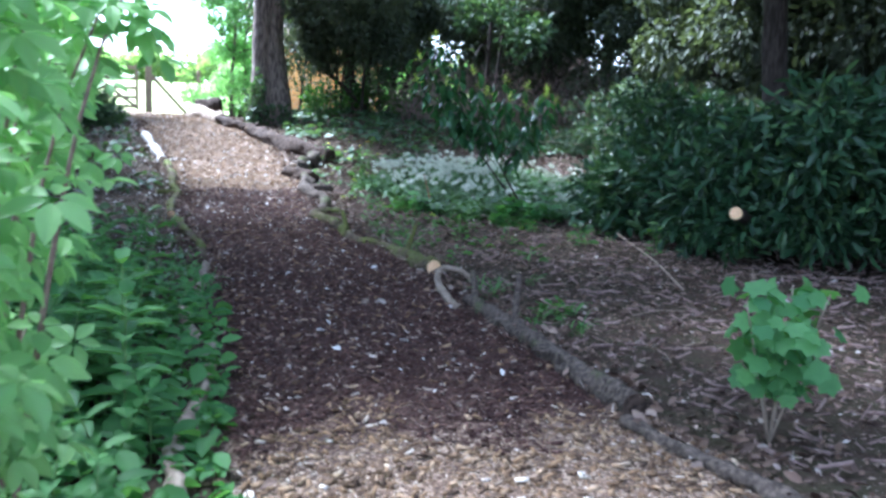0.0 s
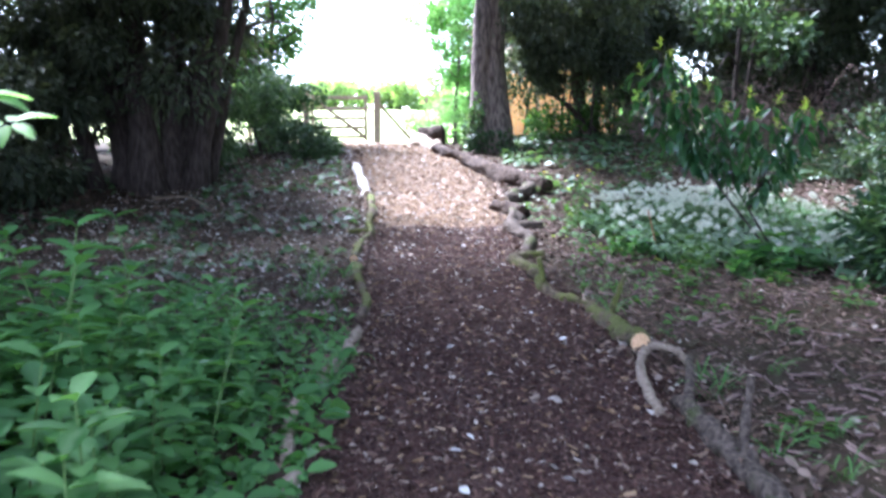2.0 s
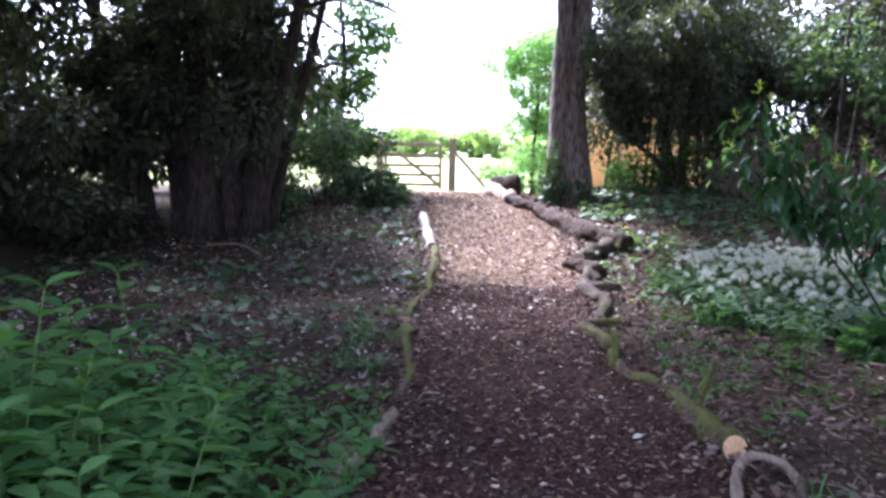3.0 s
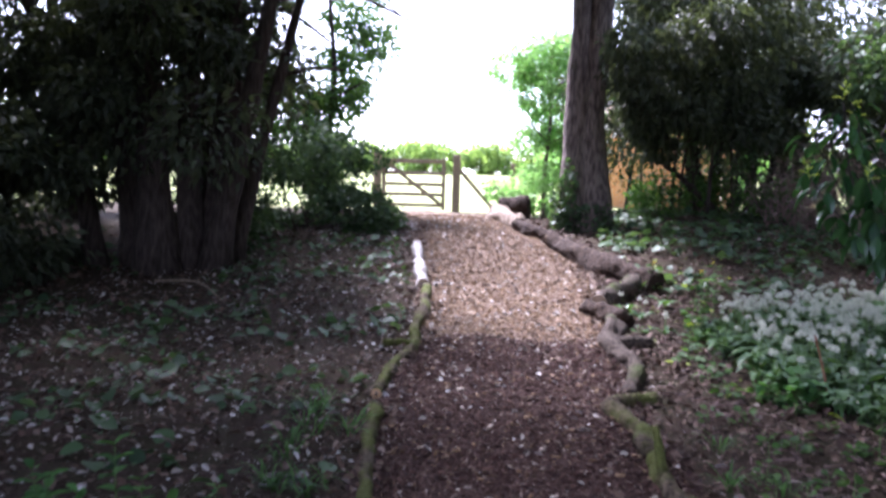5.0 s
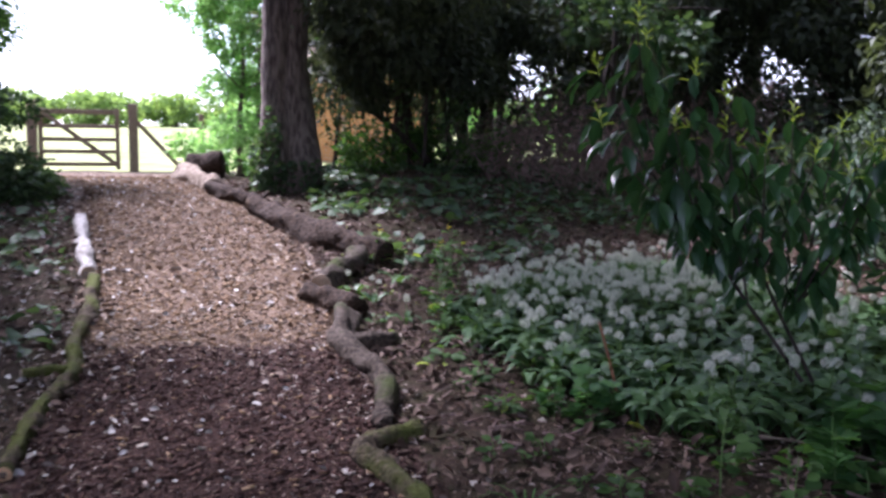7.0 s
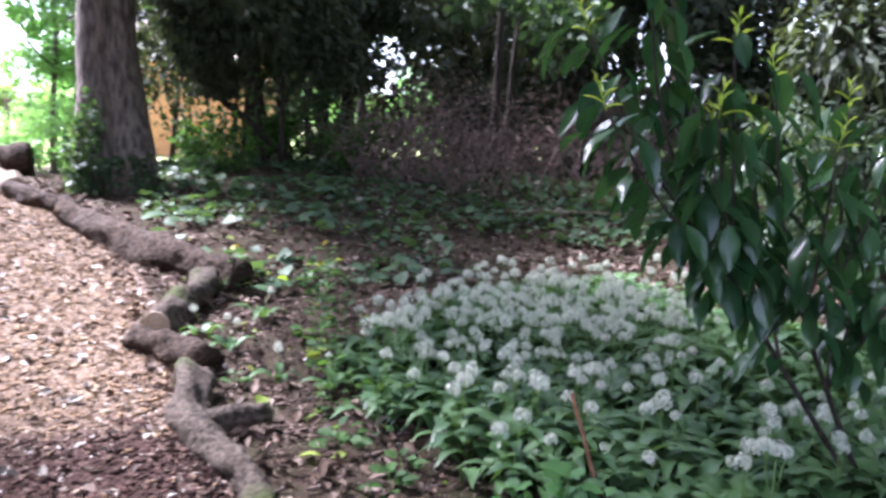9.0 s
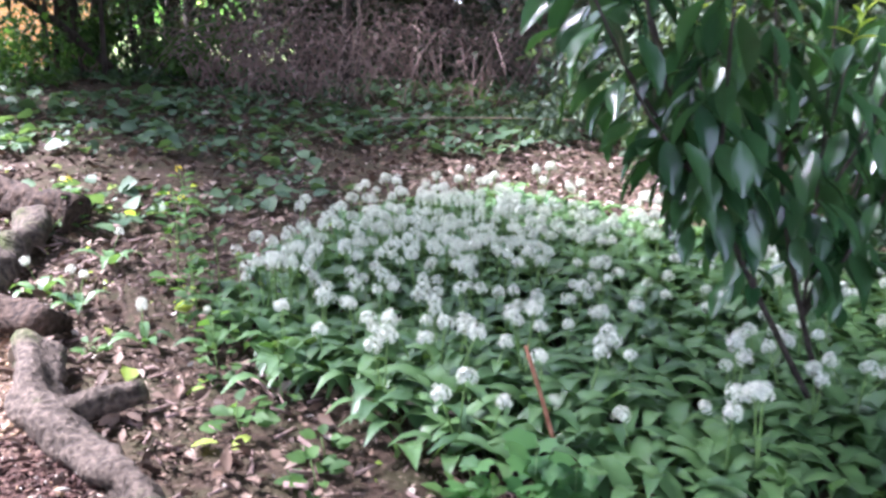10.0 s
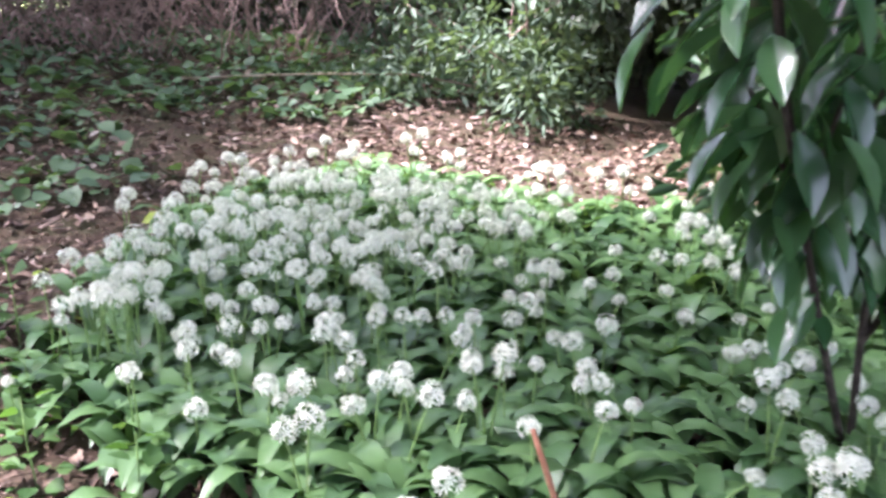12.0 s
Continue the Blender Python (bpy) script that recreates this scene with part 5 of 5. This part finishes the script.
def build_sticks():
    stick("dry_stalk", "dry reddish stalk rising from the garlic", [(3.58, 10.9, 0.0), (3.54, 10.95, 0.22), (3.49, 11.0, 0.45)], 0.009, 0.007, DRY_STALK)
    stick("fallen_stick", "short brown stick at the flower patch's edge", [(3.2, 11.7, 0.04), (3.35, 11.4, 0.1), (3.5, 11.15, 0.08)], 0.013, 0.009, STICK)
    stick("fallen_stick", "long thin pale stick on bare soil", [(4.2, 6.1), (4.6, 7.2, 0.05), (5.0, 8.6, 0.1)], 0.012, 0.007, STICK)
    stick("fallen_stick", "thin bleached stick on bare soil", [(4.6, 9.4), (4.2, 9.9, 0.05), (3.9, 10.0, 0.1)], 0.012, 0.006, STICK)
    stick("fallen_stick", "pale bare branch on the dark litter", [(-2.6, 13.9, 0.1), (-2.1, 13.8, 0.12), (-1.7, 13.5, 0.0)], 0.018, 0.01, STICK)
    stick("leaning_branch", "dark dead branch leaning before the outbuilding", [(5.0, 19.6, -0.05), (4.0, 19.4, 0.75), (3.0, 19.2, 1.5)], 0.06, 0.035, BARK_DARK)
    stick("fallen_stick", "thin twig arching before the thicket", [(6.2, 16.2, 0.05), (7.1, 15.7, 0.12), (8.0, 15.2, 0.2)], 0.012, 0.006, STICK)
    for _ in range(46):
        x, y, a, L = rng.uniform(2.6, 6.5), rng.uniform(3.2, 10.0), rng.uniform(0, 3.14), rng.uniform(0.2, 0.7)
        if in_garlic(x, y, 1.1):
            continue
        stick("fallen_twig", "thin dry twig lying on the soil", [(x, y), (x + 0.5 * L * math.cos(a), y + 0.5 * L * math.sin(a), 0.015), (x + L * math.cos(a + 0.3), y + L * math.sin(a + 0.3))], 0.006, 0.003, STICK)


build_leaf_drifts()
m = flat_bits("twig_litter", 6500, (2.4, 8.0), (2.2, 15), 0.075, 0.07, TWIG, 0.03, lambda x, y: not on_path(x, y) and not in_garlic(x, y, 0.95), 0.4, CHIP)
tagged(new("twig_litter", m), "fine broken twigs strewn over the bare soil", "twigs", kind="stuff")
m = flat_bits("crumbled_leaves", 16000, (2.4, 7.0), (2.2, 15), 0.026, 0.6, LITTER, 0.02, lambda x, y: not on_path(x, y) and not in_garlic(x, y, 0.95), 0.6)
tagged(new("crumbled_leaves", m), "crumbled brown leaf bits covering the soil", "leaf litter", kind="stuff")
m = flat_bits("drifted_litter", 3600, (1.0, 3.3), (2.2, 19), 0.045, 0.5, LITTER, 0.04, lambda x, y: -0.1 - 0.1 * rng.random() < x - right_edge(y) < 0.12 + 0.2 * rng.random(), 0.9, LEAF8)
tagged(new("drifted_litter", m), "brown leaves and chips drifted against the edging logs", "leaf litter", kind="stuff")
m = flat_bits("drifted_leaves", 2000, (-1.2, 0.8), (6.5, 18), 0.042, 0.5, LITTER, 0.04, lambda x, y: -0.3 < x - left_edge(y) < 0.14, 0.9, LEAF8)
tagged(new("drifted_leaves", m), "brown leaves caught along the mossy edging branches", "leaf litter", kind="stuff")
m = flat_bits("yellow_leaves", 90, (2.5, 4.6), (10.5, 16), 0.07, 0.6, YOUNG, 0.03, lambda x, y: not on_path(x, y) and not in_garlic(x, y), 0.5, LEAF8)
tagged(new("yellow_leaves", m), "yellowing garlic leaves lying on the soil", "leaf litter", kind="stuff")
build_weeds()
build_sticks()

# ---------------------------------------------------------------- beyond the gate


def brick_mat():
    m, n, l, b = mat_base("sun_brightened_orange_brick", 0.85, 0.2)
    br = n.new("ShaderNodeTexBrick")
    br.inputs["Scale"].default_value = 1.0
    br.inputs["Brick Width"].default_value, br.inputs["Row Height"].default_value, br.inputs["Mortar Size"].default_value = 0.225, 0.075, 0.008
    # orange brick, brightened in colour to stand in for sun on the wall
    br.inputs["Color1"].default_value, br.inputs["Color2"].default_value, br.inputs["Mortar"].default_value = (0.64, 0.30, 0.11, 1), (0.52, 0.22, 0.08, 1), (0.5, 0.38, 0.26, 1)
    c = n.new("ShaderNodeTexCoord")
    mp = n.new("ShaderNodeMapping")
    mp.inputs["Rotation"].default_value = (radians(90), 0, 0)
    l.new(c.outputs["Object"], mp.inputs["Vector"])
    l.new(mp.outputs[0], br.inputs["Vector"])
    l.new(br.outputs["Color"], b.inputs["Base Color"])
    return m


def build_far():
    z = height(6, 30)
    h = thing("brick_outbuilding", (5.9, 30.0, z - 0.05), "low orange brick outbuilding glimpsed behind the trees", "building")
    bm = bmesh.new()
    beam_into(bm, (-1.9, 0, 1.15), (1.9, 0, 1.15), 0.22, 2.3, bev=0.01)
    beam_into(bm, (-1.8, 0.11, 1.15), (-1.8, 2.8, 1.15), 0.2, 2.3, bev=0.01)
    beam_into(bm, (1.8, 0.11, 1.15), (1.8, 2.8, 1.15), 0.2, 2.3, bev=0.01)
    beam_into(bm, (-1.9, 2.9, 1.15), (1.9, 2.9, 1.15), 0.2, 2.3, bev=0.01)
    part("wall", bm, brick_mat(), h, smooth=False)
    bm = bmesh.new()
    beam_into(bm, (0, -0.3, 2.32), (0, 1.55, 3.3), 4.3, 0.09)
    beam_into(bm, (0, 3.2, 2.32), (0, 1.55, 3.3), 4.3, 0.09)
    part("roof", bm, CUT_OLD, h, smooth=False)
    # hedge and trees across the meadow
    for i in range(24):
        x, y = -30 + 3.3 * i + rng.normal() * 0.6, 62 + rng.normal() * 1.5
        zz = height(x, y)
        k = rng.uniform(0.7, 1.3)
        t = thing("field_tree", (x, y, zz), "low green tree in the hedge across the meadow, leaves coloured pale for haze", "tree", "hedge trees")
        bm = bmesh.new()
        q = curve_points([(0, 0, -0.1), (0.1, 0, 0.6 * k), (0.2, 0, 1.4 * k)], 0.4)
        tube_into(bm, q, tapered(q, 0.22, 0.08), 7, 0.1)
        part("trunk", bm, BARK_GREY, t)
        me = foliage("crown", clumps_in(0, 0, 0.1, 1.4 * k, 2.2, 28, 0.6), 90, 0.3, 0.6, FARGREEN)
        child(new("crown", me), t)
    for i, x in enumerate((1.5, 2.0, 2.6, 3.4, -3.2, -5.4, -7.6, 4.6, 6.6, 8.8)):
        y = 25.0 + 0.15 * i
        p = thing("fence_post", (x, y, height(x, y)), "weathered timber fence post at the meadow's edge", "post", "fence posts")
        bm = bmesh.new()
        beam_into(bm, (0, 0, -0.2), (0, 0, 1.15), 0.1, 0.1, bev=0.01)
        part("post", bm, GATE_WOOD, p, smooth=False)


build_far()
